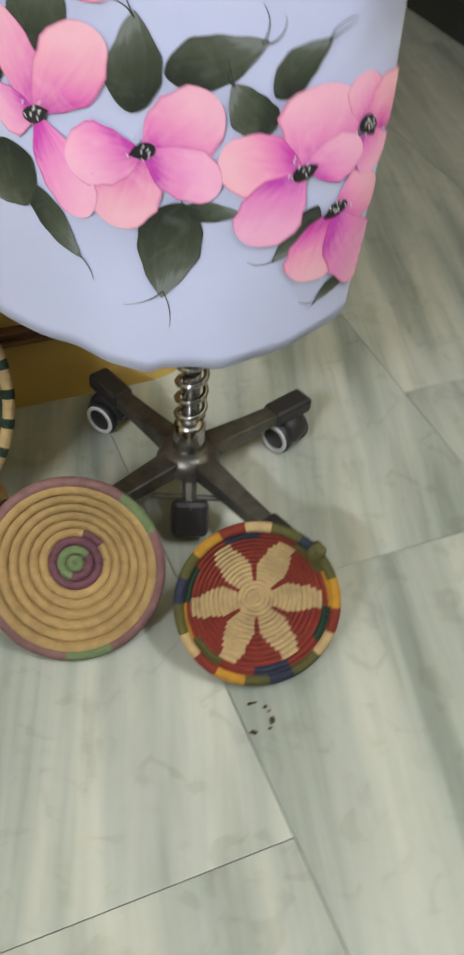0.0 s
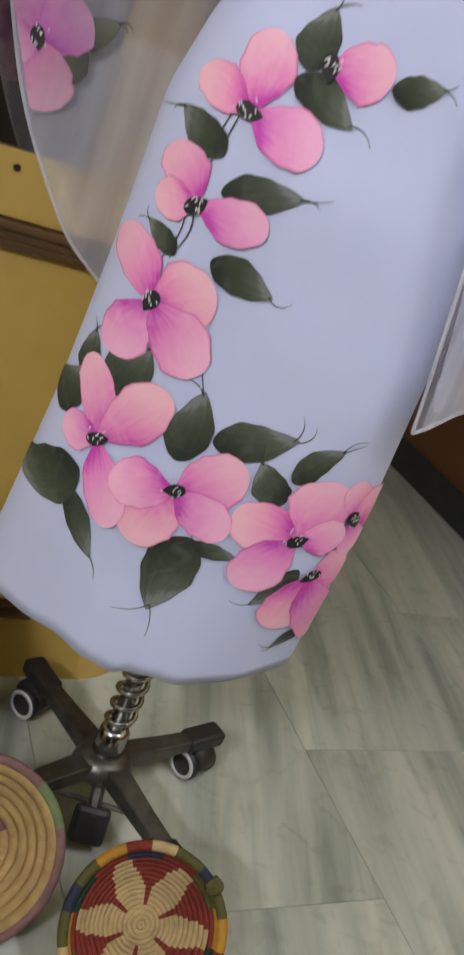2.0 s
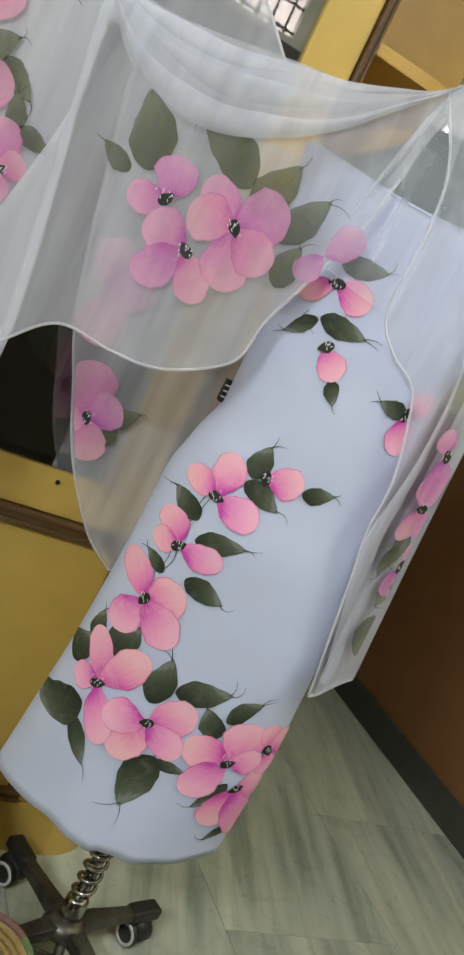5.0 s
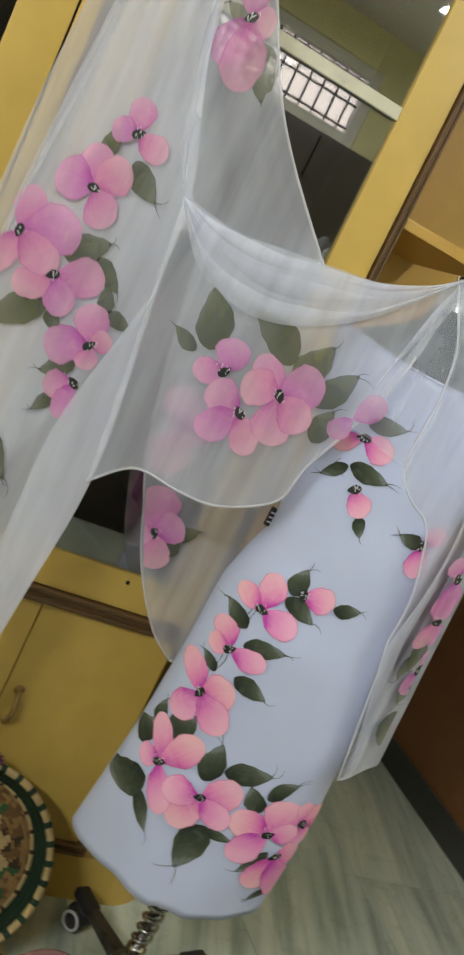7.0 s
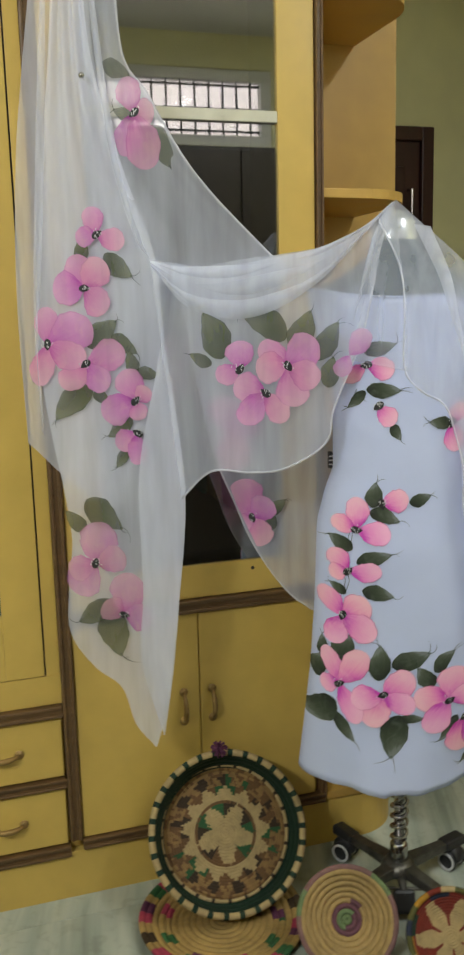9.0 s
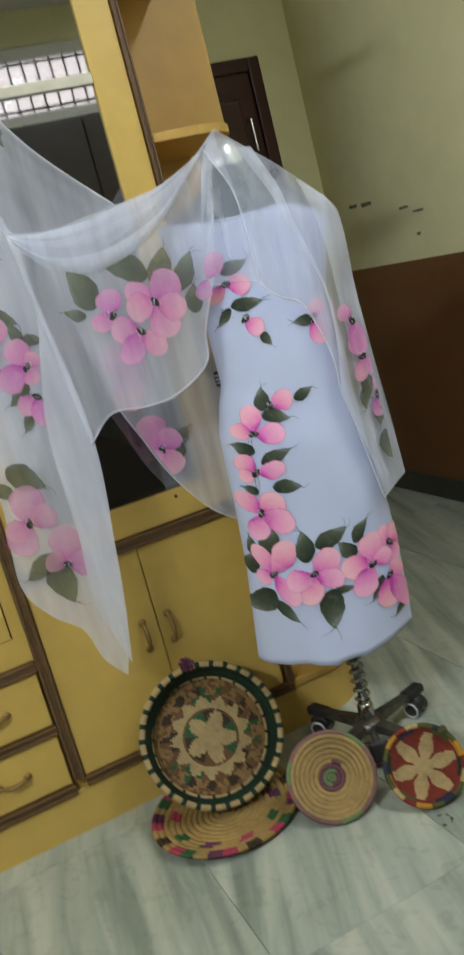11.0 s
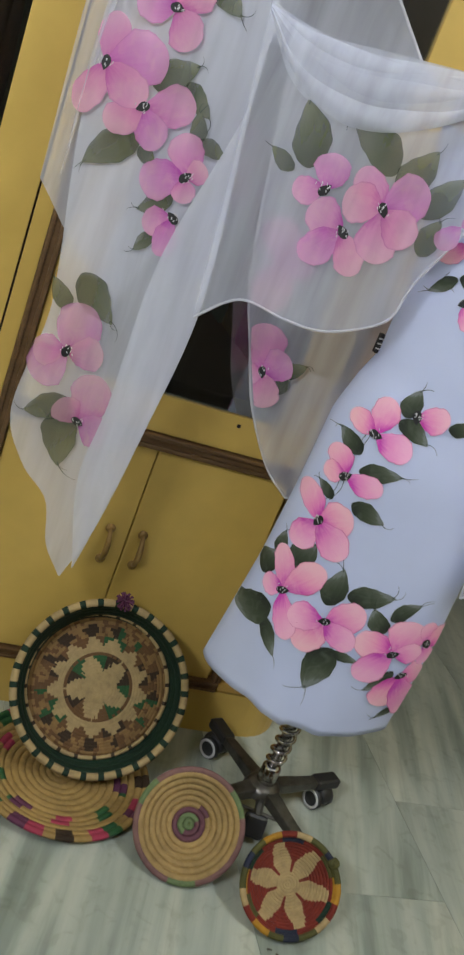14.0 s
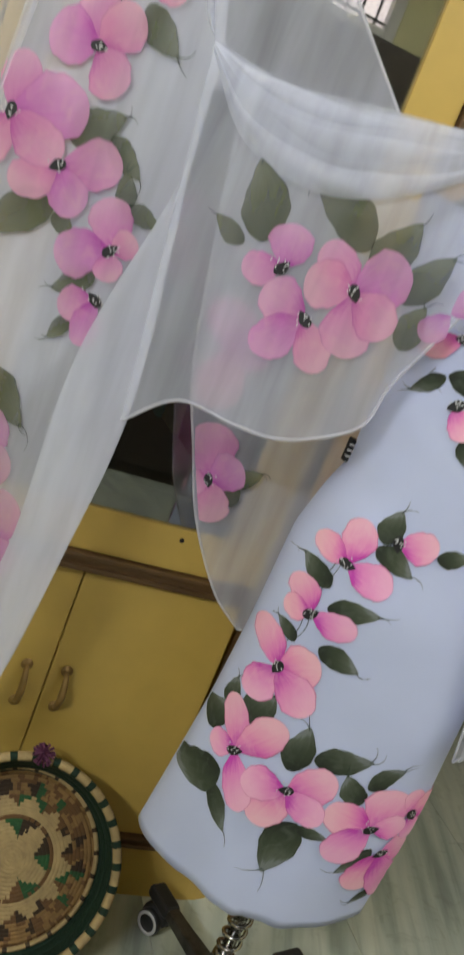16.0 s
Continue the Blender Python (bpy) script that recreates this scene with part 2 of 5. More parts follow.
WHITE = mat("white_ceiling_paint", (0.82, 0.81, 0.77), 0.8, vary=0.04, scale=6)
REDWOOD = mat("dark_red_wood", (0.07, 0.018, 0.012), 0.35, vary=0.25, scale=20, stretch=(1, 1, 0.2))
GROUT = mat("dirty_grout", (0.20, 0.19, 0.16), 0.9, vary=0.2, scale=60)
MARBLE = marble()
FABRIC = mat("lavender_cotton", (0.585, 0.635, 0.855), 0.85, vary=0.04, scale=12, bump=0.12, bump_scale=900, spec=0.2)
PETAL, LEAF = painted("pink_fabric_paint", "petal"), painted("green_fabric_paint", "leaf")
SHEER = sheer("white_organza", (0.80, 0.825, 0.93), 0.45)
THIN = sheer("single_white_organza", (0.80, 0.825, 0.93), 0.24)
VEIL = sheer("smooth_white_organza", (0.80, 0.825, 0.93), 0.35)
DENSE = sheer("doubled_organza", (0.82, 0.84, 0.94), 0.60)
HEM = sheer("organza_rolled_hem", (0.84, 0.84, 0.90), 0.55)
VPETAL, VLEAF = sheer("pink_paint_on_organza", (1, 1, 1), 0.82, "mauve"), sheer("green_paint_on_organza", (1, 1, 1), 0.72, "veil_leaf")
FAINT_PETAL, FAINT_LEAF = sheer("thin_pink_paint_on_organza", (1, 1, 1), 0.56, "mauve"), sheer("thin_brown_green_paint_on_organza", (1, 1, 1), 0.55, "veil_leaf")
BLACK = mat("black_paint", (0.012, 0.011, 0.012), 0.6)
DOT = mat("white_paint_dots", (0.75, 0.74, 0.74), 0.6)
GREY = mat("grey_mannequin_cloth", (0.075, 0.10, 0.11), 0.8, vary=0.08, scale=40, bump=0.1, bump_scale=500)
CHROME = mat("worn_chrome", (0.55, 0.54, 0.52), 0.18, 1.0, vary=0.15, scale=50)
STEEL = mat("scuffed_grey_steel", (0.16, 0.15, 0.125), 0.36, 0.7, vary=0.35, scale=60, bump=0.1)
PLASTIC = mat("black_plastic", (0.022, 0.021, 0.02), 0.45, vary=0.15, scale=60)
RIMW = mat("pale_caster_rim", (0.62, 0.61, 0.58), 0.4)


def straw(name, colour):
    return mat(name, colour, 0.7, vary=0.22, scale=70, bump=0.6, bump_scale=170, spec=0.3)


STRAW = straw("straw", (0.42, 0.27, 0.085))
PALE = straw("pale_straw", (0.48, 0.345, 0.155))
TAN = straw("tan_straw", (0.30, 0.175, 0.060))
PURPLE = straw("purple_straw", (0.125, 0.035, 0.075))
PLUM = straw("faded_plum_straw", (0.15, 0.06, 0.075))
MAUVE = straw("faded_mauve_straw", (0.23, 0.12, 0.105))
SAGE = straw("sage_green_straw", (0.16, 0.22, 0.09))
GREEN = straw("dark_green_straw", (0.012, 0.035, 0.018))
MIDGREEN = straw("green_straw", (0.03, 0.11, 0.035))
RED = straw("red_straw", (0.20, 0.026, 0.013))
PINK = straw("magenta_straw", (0.42, 0.05, 0.09))
GOLD = straw("mustard_straw", (0.48, 0.24, 0.02))
NAVY = straw("navy_straw", (0.022, 0.028, 0.05))
HONEY = straw("honey_straw", (0.43, 0.285, 0.105))
UMBER = straw("umber_straw", (0.17, 0.085, 0.030))
OLIVE = straw("olive_straw", (0.09, 0.085, 0.02))
DARKBROWN = straw("dark_brown_straw", (0.050, 0.030, 0.014))


def glass_material(name, tint, gloss):
    m = bpy.data.materials.new(name)
    m.use_nodes = True
    n, l = m.node_tree.nodes, m.node_tree.links
    n.remove(n["Principled BSDF"])
    a, g, x = n.new("ShaderNodeBsdfTransparent"), n.new("ShaderNodeBsdfGlossy"), n.new("ShaderNodeMixShader")
    a.inputs[0].default_value = (*tint, 1)
    g.inputs["Roughness"].default_value = 0.02
    x.inputs[0].default_value = gloss
    l.new(a.outputs[0], x.inputs[1])
    l.new(g.outputs[0], x.inputs[2])
    l.new(x.outputs[0], n["Material Output"].inputs["Surface"])
    return m


GLASS = glass_material("tinted_cabinet_glass", (0.60, 0.62, 0.59), 0.28)
CLEAR = glass_material("clear_glass", (0.75, 0.82, 0.78), 0.18)
PANE = glass_material("window_glass", (0.95, 0.93, 0.93), 0.06)


# ---- mesh helpers ----
def mesh_object(name, bm, materials, parent=None, label="", smooth=False):
    me = bpy.data.meshes.new(name)
    if smooth:
        for f in bm.faces:
            f.smooth = True
    bm.to_mesh(me)
    bm.free()
    for m in materials if isinstance(materials, (list, tuple)) else [materials]:
        me.materials.append(m)
    ob = new(name, me)
    if parent:
        ob.parent = parent
        ob.matrix_parent_inverse = parent.matrix_basis.inverted()
    if label:
        ob["label"] = label
    return ob


def part(name, bm, material, parent, label="", smooth=False):
    return mesh_object(name, bm, material, parent, label, smooth)


def thing(name, at, label, category, group="", kind=""):
    ob = new(name)
    ob.empty_display_size = 0.05
    ob.location = at
    bpy.context.view_layer.update()
    return tagged(ob, label, category, group, kind)


def box(x0, x1, y0, y1, z0, z1, bev=0.0, bm=None):
    own = bmesh.new()
    bmesh.ops.create_cube(own, size=1, matrix=Matrix.Translation(((x0 + x1) / 2, (y0 + y1) / 2, (z0 + z1) / 2)) @ Matrix.Diagonal((x1 - x0, y1 - y0, z1 - z0, 1)))
    if bev:
        bmesh.ops.bevel(own, geom=own.edges[:], offset=bev, segments=2, affect="EDGES", profile=0.5)
    if bm is None:
        return own
    me = bpy.data.meshes.new("tmp")
    own.to_mesh(me)
    own.free()
    bm.from_mesh(me)
    bpy.data.meshes.remove(me)
    return bm


def tube(points, radius, sides=8, closed=False, taper=None):
    """A round bar along points."""
    bm = bmesh.new()
    pts = [Vector(p) for p in points]
    rings, k = [], len(pts)
    side = None
    for i, p in enumerate(pts):
        a, b = pts[i - 1] if i or closed else pts[0], pts[(i + 1) % k] if i < k - 1 or closed else pts[-1]
        d = (b - a).normalized()
        if side is None:
            side = d.cross(Vector((0.3, 0.2, 0.93)))
            if side.length < 0.1:
                side = d.cross(Vector((1, 0, 0)))
        side = (side - d * side.dot(d)).normalized()
        up = d.cross(side)
        r = radius * (taper(i / max(1, k - 1)) if taper else 1)
        rings.append([bm.verts.new(p + (side * math.cos(2 * math.pi * j / sides) + up * math.sin(2 * math.pi * j / sides)) * r) for j in range(sides)])
    for i in range(k if closed else k - 1):
        for j in range(sides):
            a, b = rings[i], rings[(i + 1) % k]
            bm.faces.new((a[j], a[(j + 1) % sides], b[(j + 1) % sides], b[j]))
    if not closed:
        bm.faces.new(rings[0][::-1])
        bm.faces.new(rings[-1])
    return bm


def lathe(profile, sides=48, cap=True):
    """Turned about z: profile of (radius, z)."""
    bm = bmesh.new()
    rings = [[bm.verts.new((r * math.cos(2 * math.pi * j / sides), r * math.sin(2 * math.pi * j / sides), z)) for j in range(sides)] for r, z in profile]
    for a, b in zip(rings, rings[1:]):
        for j in range(sides):
            bm.faces.new((a[j], a[(j + 1) % sides], b[(j + 1) % sides], b[j]))
    if cap:
        bm.faces.new(rings[0][::-1])
        bm.faces.new(rings[-1])
    return bm


def moved(bm, m):
    bmesh.ops.transform(bm, matrix=m, verts=bm.verts)
    return bm


def smooth_line(points, count):
    """Catmull-Rom through points, count places evenly along it."""
    p = [Vector(q) for q in points]
    p = [p[0] * 2 - p[1], *p, p[-1] * 2 - p[-2]]
    fine = []
    for i in range(1, len(p) - 2):
        for k in range(16):
            t = k / 16
            a, b, c, d = p[i - 1], p[i], p[i + 1], p[i + 2]
            fine.append(0.5 * (2 * b + (c - a) * t + (2 * a - 5 * b + 4 * c - d) * t * t + (3 * b - a - 3 * c + d) * t ** 3))
    fine.append(p[-2])
    run = [0.0]
    for a, b in zip(fine, fine[1:]):
        run.append(run[-1] + (b - a).length)
    out, j = [], 0
    for k in range(count):
        want = run[-1] * k / (count - 1)
        while j < len(run) - 2 and run[j + 1] < want:
            j += 1
        w = (want - run[j]) / max(1e-9, run[j + 1] - run[j])
        out.append(fine[j].lerp(fine[j + 1], min(1, w)))
    return out


# ---- setting ----
X0, X1, Y0, Y1, H = -2.5, 1.40, -3.05, 1.75, 2.90


def structure(name, bm, material, label, parent=None):
    return tagged(mesh_object(name, bm, material, parent), label, "", "", "structure")


floor = structure("floor", box(X0, X1, Y0, Y1, -0.10, -0.006), GROUT, "grey streaked marble slab floor with dirty joints")
structure("ceiling", box(X0, X1, Y0, Y1, H, H + 0.1), WHITE, "plain white painted ceiling")
structure("wall_west", box(X0 - 0.12, X0, Y0, Y1, 0, H), CREAM, "plain cream painted wall")
east = structure("wall_east", box(X1, X1 + 0.12, Y0, Y1, 1.118, H), CREAM, "cream wall above a brown painted dado")
structure("dado", box(X1 - 0.003, X1 + 0.12, Y0, Y1, 0, 1.118), BROWN, "dark brown painted dado on the cream wall")
structure("baseboard", box(X1 - 0.014, X1 - 0.003, Y0, Y1, 0, 0.105, 0.003), SKIRT, "dark grey stone skirting along the wall")
structure("wall_partition", box(X0, 0.320, 0.44, 0.56, 0, H), CREAM, "cream wall behind the cabinet")
north = bmesh.new()
box(X0, 0.40, Y1, Y1 + 0.12, 0, H, bm=north)
box(1.20, X1 + 0.12, Y1, Y1 + 0.12, 0, H, bm=north)
box(0.40, 1.20, Y1, Y1 + 0.12, 2.17, H, bm=north)
structure("wall_north", north, CREAM, "cream wall with a dark wooden door")
south = bmesh.new()
VX0, VX1, VZ0, VZ1 = -0.45, 0.93, 2.31, 2.72
box(X0, X1, Y0 - 0.12, Y0, 0, VZ0, bm=south)
box(X0, X1, Y0 - 0.12, Y0, VZ1, H, bm=south)
box(X0, VX0, Y0 - 0.12, Y0, VZ0, VZ1, bm=south)
box(VX1, X1, Y0 - 0.12, Y0, VZ0, VZ1, bm=south)
structure("wall_south", south, CREAM, "cream wall with a high ventilator window")

# dark door at the far end
door = structure("door_1", box(0.46, 1.14, Y1 - 0.01, Y1 + 0.03, 0.01, 2.11, 0.004), REDWOOD, "closed dark red wooden door with a steel handle")
for a in ((0.40, 0.46, 0, 2.17), (1.14, 1.20, 0, 2.17), (0.46, 1.14, 2.11, 2.17)):
    part("door_frame", box(a[0], a[1], Y1 - 0.03, Y1 + 0.05, a[2], a[3], 0.006), REDWOOD, door)
for a in ((0.54, 0.78, 0.2, 0.95), (0.82, 1.06, 0.2, 0.95), (0.54, 0.78, 1.08, 2.0), (0.82, 1.06, 1.08, 2.0)):
    part("door_panel", box(a[0], a[1], Y1 - 0.022, Y1 - 0.008, a[2], a[3], 0.006), REDWOOD, door)
part("door_handle", tube([(1.08, Y1 - 0.012, 1.90), (1.08, Y1 - 0.05, 1.90), (1.08, Y1 - 0.05, 1.76), (1.08, Y1 - 0.012, 1.76)], 0.007), CHROME, door, "bright steel pull handle")

# ventilator: bright sky pane with a dark grille
vent = structure("window_1", box(VX0, VX1, Y0 - 0.07, Y0 - 0.065, VZ0, VZ1), PANE, "high ventilator window with a dark metal grille")
vent.visible_shadow = False
for a in ((VX0, VX1, VZ0, VZ0 + 0.06), (VX0, VX1, VZ1 - 0.06, VZ1), (VX0, VX0 + 0.06, VZ0 + 0.06, VZ1 - 0.06), (VX1 - 0.06, VX1, VZ0 + 0.06, VZ1 - 0.06)):
    part("window_frame", box(a[0], a[1], Y0 - 0.08, Y0 - 0.02, a[2], a[3], 0.003), WHITE, vent)
for k in range(15):
    x = VX0 + 0.116 + k * 0.082
    part("grille_bar", box(x - 0.0045, x + 0.0045, Y0 - 0.055, Y0 - 0.04, VZ0 + 0.03, VZ1 - 0.03), BLACK, vent)
for z in (VZ0 + 0.085, VZ0 + 0.205, VZ0 + 0.330):
    part("grille_bar", box(VX0 + 0.03, VX1 - 0.03, Y0 - 0.052, Y0 - 0.043, z - 0.006, z + 0.006), BLACK, vent)
day = bpy.data.materials.new("bright_daylight")
day.use_nodes = True
day.node_tree.nodes["Principled BSDF"].inputs["Emission Color"].default_value = (1.0, 0.93, 0.95, 1)
day.node_tree.nodes["Principled BSDF"].inputs["Emission Strength"].default_value = 2.7
structure("backdrop", box(VX0 - 0.5, VX1 + 0.5, Y0 - 0.62, Y0 - 0.6, VZ0 - 0.4, VZ1 + 0.5), day, "bright daylight beyond the ventilator")

# dark wardrobe below the ventilator, unseen: added to darken what the glass reflects
ward = thing("wardrobe", (0.1, -2.8, 0), "dark wardrobe added out of view to darken the glass reflection", "wardrobe")
DARKWOOD = mat("dark_brown_veneer", (0.055, 0.042, 0.032), 0.45, vary=0.2, scale=20, stretch=(1, 1, 0.2))
part("carcass", box(X0 + 0.004, 1.36, Y0 + 0.002, -2.62, 0.0, 2.23, 0.006), DARKWOOD, ward)
for k in range(5):
    x = X0 + 0.02 + k * 0.768
    dd = part("door", box(x, x + 0.760, -2.619, -2.600, 0.06, 2.21, 0.004), DARKWOOD, ward)
    part("handle", tube([(x + 0.65, -2.60, 1.0), (x + 0.65, -2.575, 1.0), (x + 0.65, -2.575, 1.12), (x + 0.65, -2.60, 1.12)], 0.006), BRASS, dd)

# unseen tube lamps, added as fixtures for the two area glows
lamp_mat = bpy.data.materials.new("lit_tube")
lamp_mat.use_nodes = True
lamp_mat.node_tree.nodes["Principled BSDF"].inputs["Emission Color"].default_value = (1.0, 0.97, 0.92, 1)
lamp_mat.node_tree.nodes["Principled BSDF"].inputs["Emission Strength"].default_value = 6.0
for m, n in ((pose(0.72, -1.55, 2.86, 0, 0, 90), "ceiling"), (pose(-2.46, -1.95, 2.30, 0, 90, 0) @ pose(0, 0, 0, 0, 0, 90), "wall")):
    t = thing("added_tube_light", m.translation, f"unseen white fluorescent tube light added on the {n}", "lamp")
    part("batten", moved(box(-0.62, 0.62, -0.03, 0.03, 0.0, 0.04, 0.004), m), WHITE, t)
    part("tube", moved(tube([(-0.59, 0, -0.02), (0.59, 0, -0.02)], 0.013, 12), m), lamp_mat, t, "glowing glass tube", True)

# ---- the wall cabinet ----
CX0, CX1 = -0.716, -0.100   # glazed unit between the brown uprights
SEAM, DEPTH = -0.413, 0.42


def upright(name, x0, x1, y, z0, z1, parent, label=""):
    """Trim with a shallow groove down its middle."""
    w = (x1 - x0) / 3
    bm = box(x0, x0 + w, y - 0.010, y + 0.02, z0, z1, 0.003)
    box(x0 + w, x1 - w, y - 0.005, y + 0.02, z0, z1, bm=bm)
    box(x1 - w, x1, y - 0.010, y + 0.02, z0, z1, 0.003, bm=bm)
    return part(name, bm, TRIM, parent, label)


def rail(x0, x1, y, z0, z1, parent):
    h = (z1 - z0) / 3
    bm = box(x0, x1, y - 0.012, y + 0.02, z0, z0 + h, 0.003)
    box(x0, x1, y - 0.006, y + 0.02, z0 + h, z1 - h, bm=bm)
    box(x0, x1, y - 0.012, y + 0.02, z1 - h, z1, 0.003, bm=bm)
    return part("trim_rail", bm, TRIM, parent, "grooved brown wooden rail")


def pull(at, turn, parent, size=0.085):
    """A bowed brass pull with round feet."""
    n = 11
    pts = [(size * (k / (n - 1) - 0.5), -0.004 - 0.022 * math.sin(math.pi * k / (n - 1)) ** 0.7, 0) for k in range(n)]
    m = Matrix.Translation(at) @ pose(0, 0, 0, 0, turn, 0)
    h = part("handle", moved(tube(pts, 0.0055, 8, taper=lambda t: 0.75 + 0.5 * math.sin(math.pi * t)), m), BRASS, parent, "aged brass bow handle", True)
    for s in (-1, 1):
        foot = lathe([(0.001, 0), (0.010, 0.0), (0.011, 0.003), (0.006, 0.007), (0.001, 0.008)], 12)
        part("foot_plate", moved(foot, m @ pose(s * size * 0.5, 0, 0, 90, 0, 0)), BRASS, h)
    return h


cab = thing("glazed_cabinet", ((CX0 + CX1) / 2, 0.2, 0), "yellow laminate wall cabinet with dark glass above and two doors below", "cabinet")
bm = box(CX0, CX1, 0.022, DEPTH, 0.10, 0.69)
part("body", bm, YELLOW, cab)
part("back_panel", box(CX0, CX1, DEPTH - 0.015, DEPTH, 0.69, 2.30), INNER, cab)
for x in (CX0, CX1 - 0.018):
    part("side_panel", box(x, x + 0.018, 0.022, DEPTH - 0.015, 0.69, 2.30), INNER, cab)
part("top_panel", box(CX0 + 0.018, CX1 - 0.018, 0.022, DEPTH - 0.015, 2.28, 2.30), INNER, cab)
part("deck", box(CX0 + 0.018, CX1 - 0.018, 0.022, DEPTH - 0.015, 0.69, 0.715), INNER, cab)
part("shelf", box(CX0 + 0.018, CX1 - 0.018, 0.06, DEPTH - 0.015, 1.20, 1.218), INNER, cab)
part("glass_shelf", box(CX0 + 0.018, CX1 - 0.018, 0.05, DEPTH - 0.02, 1.806, 1.816, 0.002), CLEAR, cab, "clear glass shelf")
# The pale strip puts the bright streak of light on the glass into colour.
part("streak_strip", box(CX0 + 0.089, -0.191, -0.004, 0.0075, 1.797, 1.822, 0.002), mat("pale_painted_streak", (0.70, 0.67, 0.52), 0.3), cab, "pale strip standing in for a bright streak of light across the glass")
for x0, x1, hx in ((CX0 + 0.002, SEAM - 0.0012, SEAM - 0.042), (SEAM + 0.0012, CX1 - 0.012, SEAM + 0.030)):
    d = part("door", box(x0, x1, 0.0, 0.020, 0.150, 0.678, 0.002), YELLOW, cab, "plain yellow laminate door")
    pull((hx, -0.001, 0.445), 90, d, 0.075)
rail(CX0, CX1 + 0.016, 0.0, 0.680, 0.713, cab)
rail(CX0, CX1 + 0.016, 0.0, 0.122, 0.148, cab)
gd = part("glass_door", box(CX0 + 0.05, CX1 - 0.08, 0.008, 0.013, 0.78, 2.09), GLASS, cab, "dark reflecting glass pane")
for x0, x1, z0, z1 in ((CX0 + 0.002, CX0 + 0.088, 0.715, 2.155), (-0.190, -0.101, 0.715, 2.155), (CX0 + 0.088, -0.190, 2.078, 2.155), (CX0 + 0.088, -0.190, 0.715, 0.794)):
    part("door_frame", box(x0, x1, 0.0, 0.020, z0, z1, 0.0015), YELLOW, gd)
part("keyhole", moved(lathe([(0.001, 0), (0.0045, 0), (0.004, 0.002), (0.001, 0.001)], 12), pose(-0.271, -0.0005, 0.774, 90, 0, 0)), RECESS_SHADE, gd, "small dark screw hole")
part("cornice", box(CX0, CX1, 0.0, 0.022, 2.158, 2.30, 0.002), YELLOW, cab)
pin = thing("hook", (-0.62, -0.02, 1.885), "small bright steel hook on the cabinet frame", "hook")
part("hook_stem", tube([(-0.648, -0.001, 1.90), (-0.648, -0.04, 1.90), (-0.648, -0.05, 1.915)], 0.004), CHROME, pin, "", True)

left = thing("tall_cabinet", (-1.05, 0.2, 0), "yellow laminate tall cabinet with a dark glass door above small drawers", "cabinet")
LX0 = -1.40
part("body", box(LX0, CX0 - 0.001, 0.022, DEPTH, 0.10, 0.60), YELLOW, left)
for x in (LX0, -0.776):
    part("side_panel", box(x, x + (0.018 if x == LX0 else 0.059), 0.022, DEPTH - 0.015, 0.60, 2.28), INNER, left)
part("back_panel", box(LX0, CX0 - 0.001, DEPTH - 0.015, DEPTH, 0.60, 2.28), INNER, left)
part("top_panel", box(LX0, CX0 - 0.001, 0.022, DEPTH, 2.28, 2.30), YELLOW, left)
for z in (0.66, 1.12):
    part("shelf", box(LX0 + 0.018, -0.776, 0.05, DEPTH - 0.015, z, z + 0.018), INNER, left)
upright("upright", -0.745, -0.716, 0.0, 0.148, 2.30, left, "grooved brown wooden upright")
part("filler", box(-0.776, -0.745, 0.004, 0.022, 0.50, 2.30, 0.001), YELLOW, left)
md = part("glass_door", box(LX0 + 0.09, -0.866, 0.006, 0.011, 0.69, 2.22), CLEAR, left, "dark reflecting glass pane in a yellow door")
for x0, x1, z0, z1 in ((LX0 + 0.002, LX0 + 0.09, 0.572, 2.295), (-0.866, -0.780, 0.572, 2.295), (LX0 + 0.09, -0.866, 0.572, 0.69), (LX0 + 0.09, -0.866, 2.22, 2.295)):
    part("door_frame", box(x0, x1, 0.0, 0.018, z0, z1, 0.0015), YELLOW, md)
for cx, cz, sx, sz in ((LX0 + 0.09, 0.69, 1, 1), (-0.866, 0.69, -1, 1), (LX0 + 0.09, 2.22, 1, -1), (-0.866, 2.22, -1, -1)):
    # scooped corner block of the glazed opening
    r = 0.030
    pts = [(0.0, 0.0), (r * 1.15, 0.0)] + [(r * 1.15 - r * math.sin(a), r * 1.15 - r * math.cos(a)) for a in [q * math.pi / 16 for q in range(9)]] + [(0.0, r * 1.15)]
    bm = bmesh.new()
    fr, bk = [bm.verts.new((cx + sx * px, 0.001, cz + sz * pz)) for px, pz in pts], [bm.verts.new((cx + sx * px, 0.016, cz + sz * pz)) for px, pz in pts]
    bm.faces.new(fr), bm.faces.new(bk[::-1])
    for q in range(len(pts)):
        bm.faces.new((fr[q], bk[q], bk[(q + 1) % len(pts)], fr[(q + 1) % len(pts)]))
    bmesh.ops.recalc_face_normals(bm, faces=bm.faces)
    part("corner_block", bm, YELLOW, md)
# solid strip whose colour paints the shade of the door gap
part("gap_shade_strip", box(-0.7798, -0.7762, 0.006, 0.021, 0.572, 2.295), RECESS_SHADE, left, "near-black strip painting the shade in the gap beside the door")
part("kick_strip", box(LX0, -0.745, 0.002, 0.022, 0.50, 0.570), YELLOW, left)
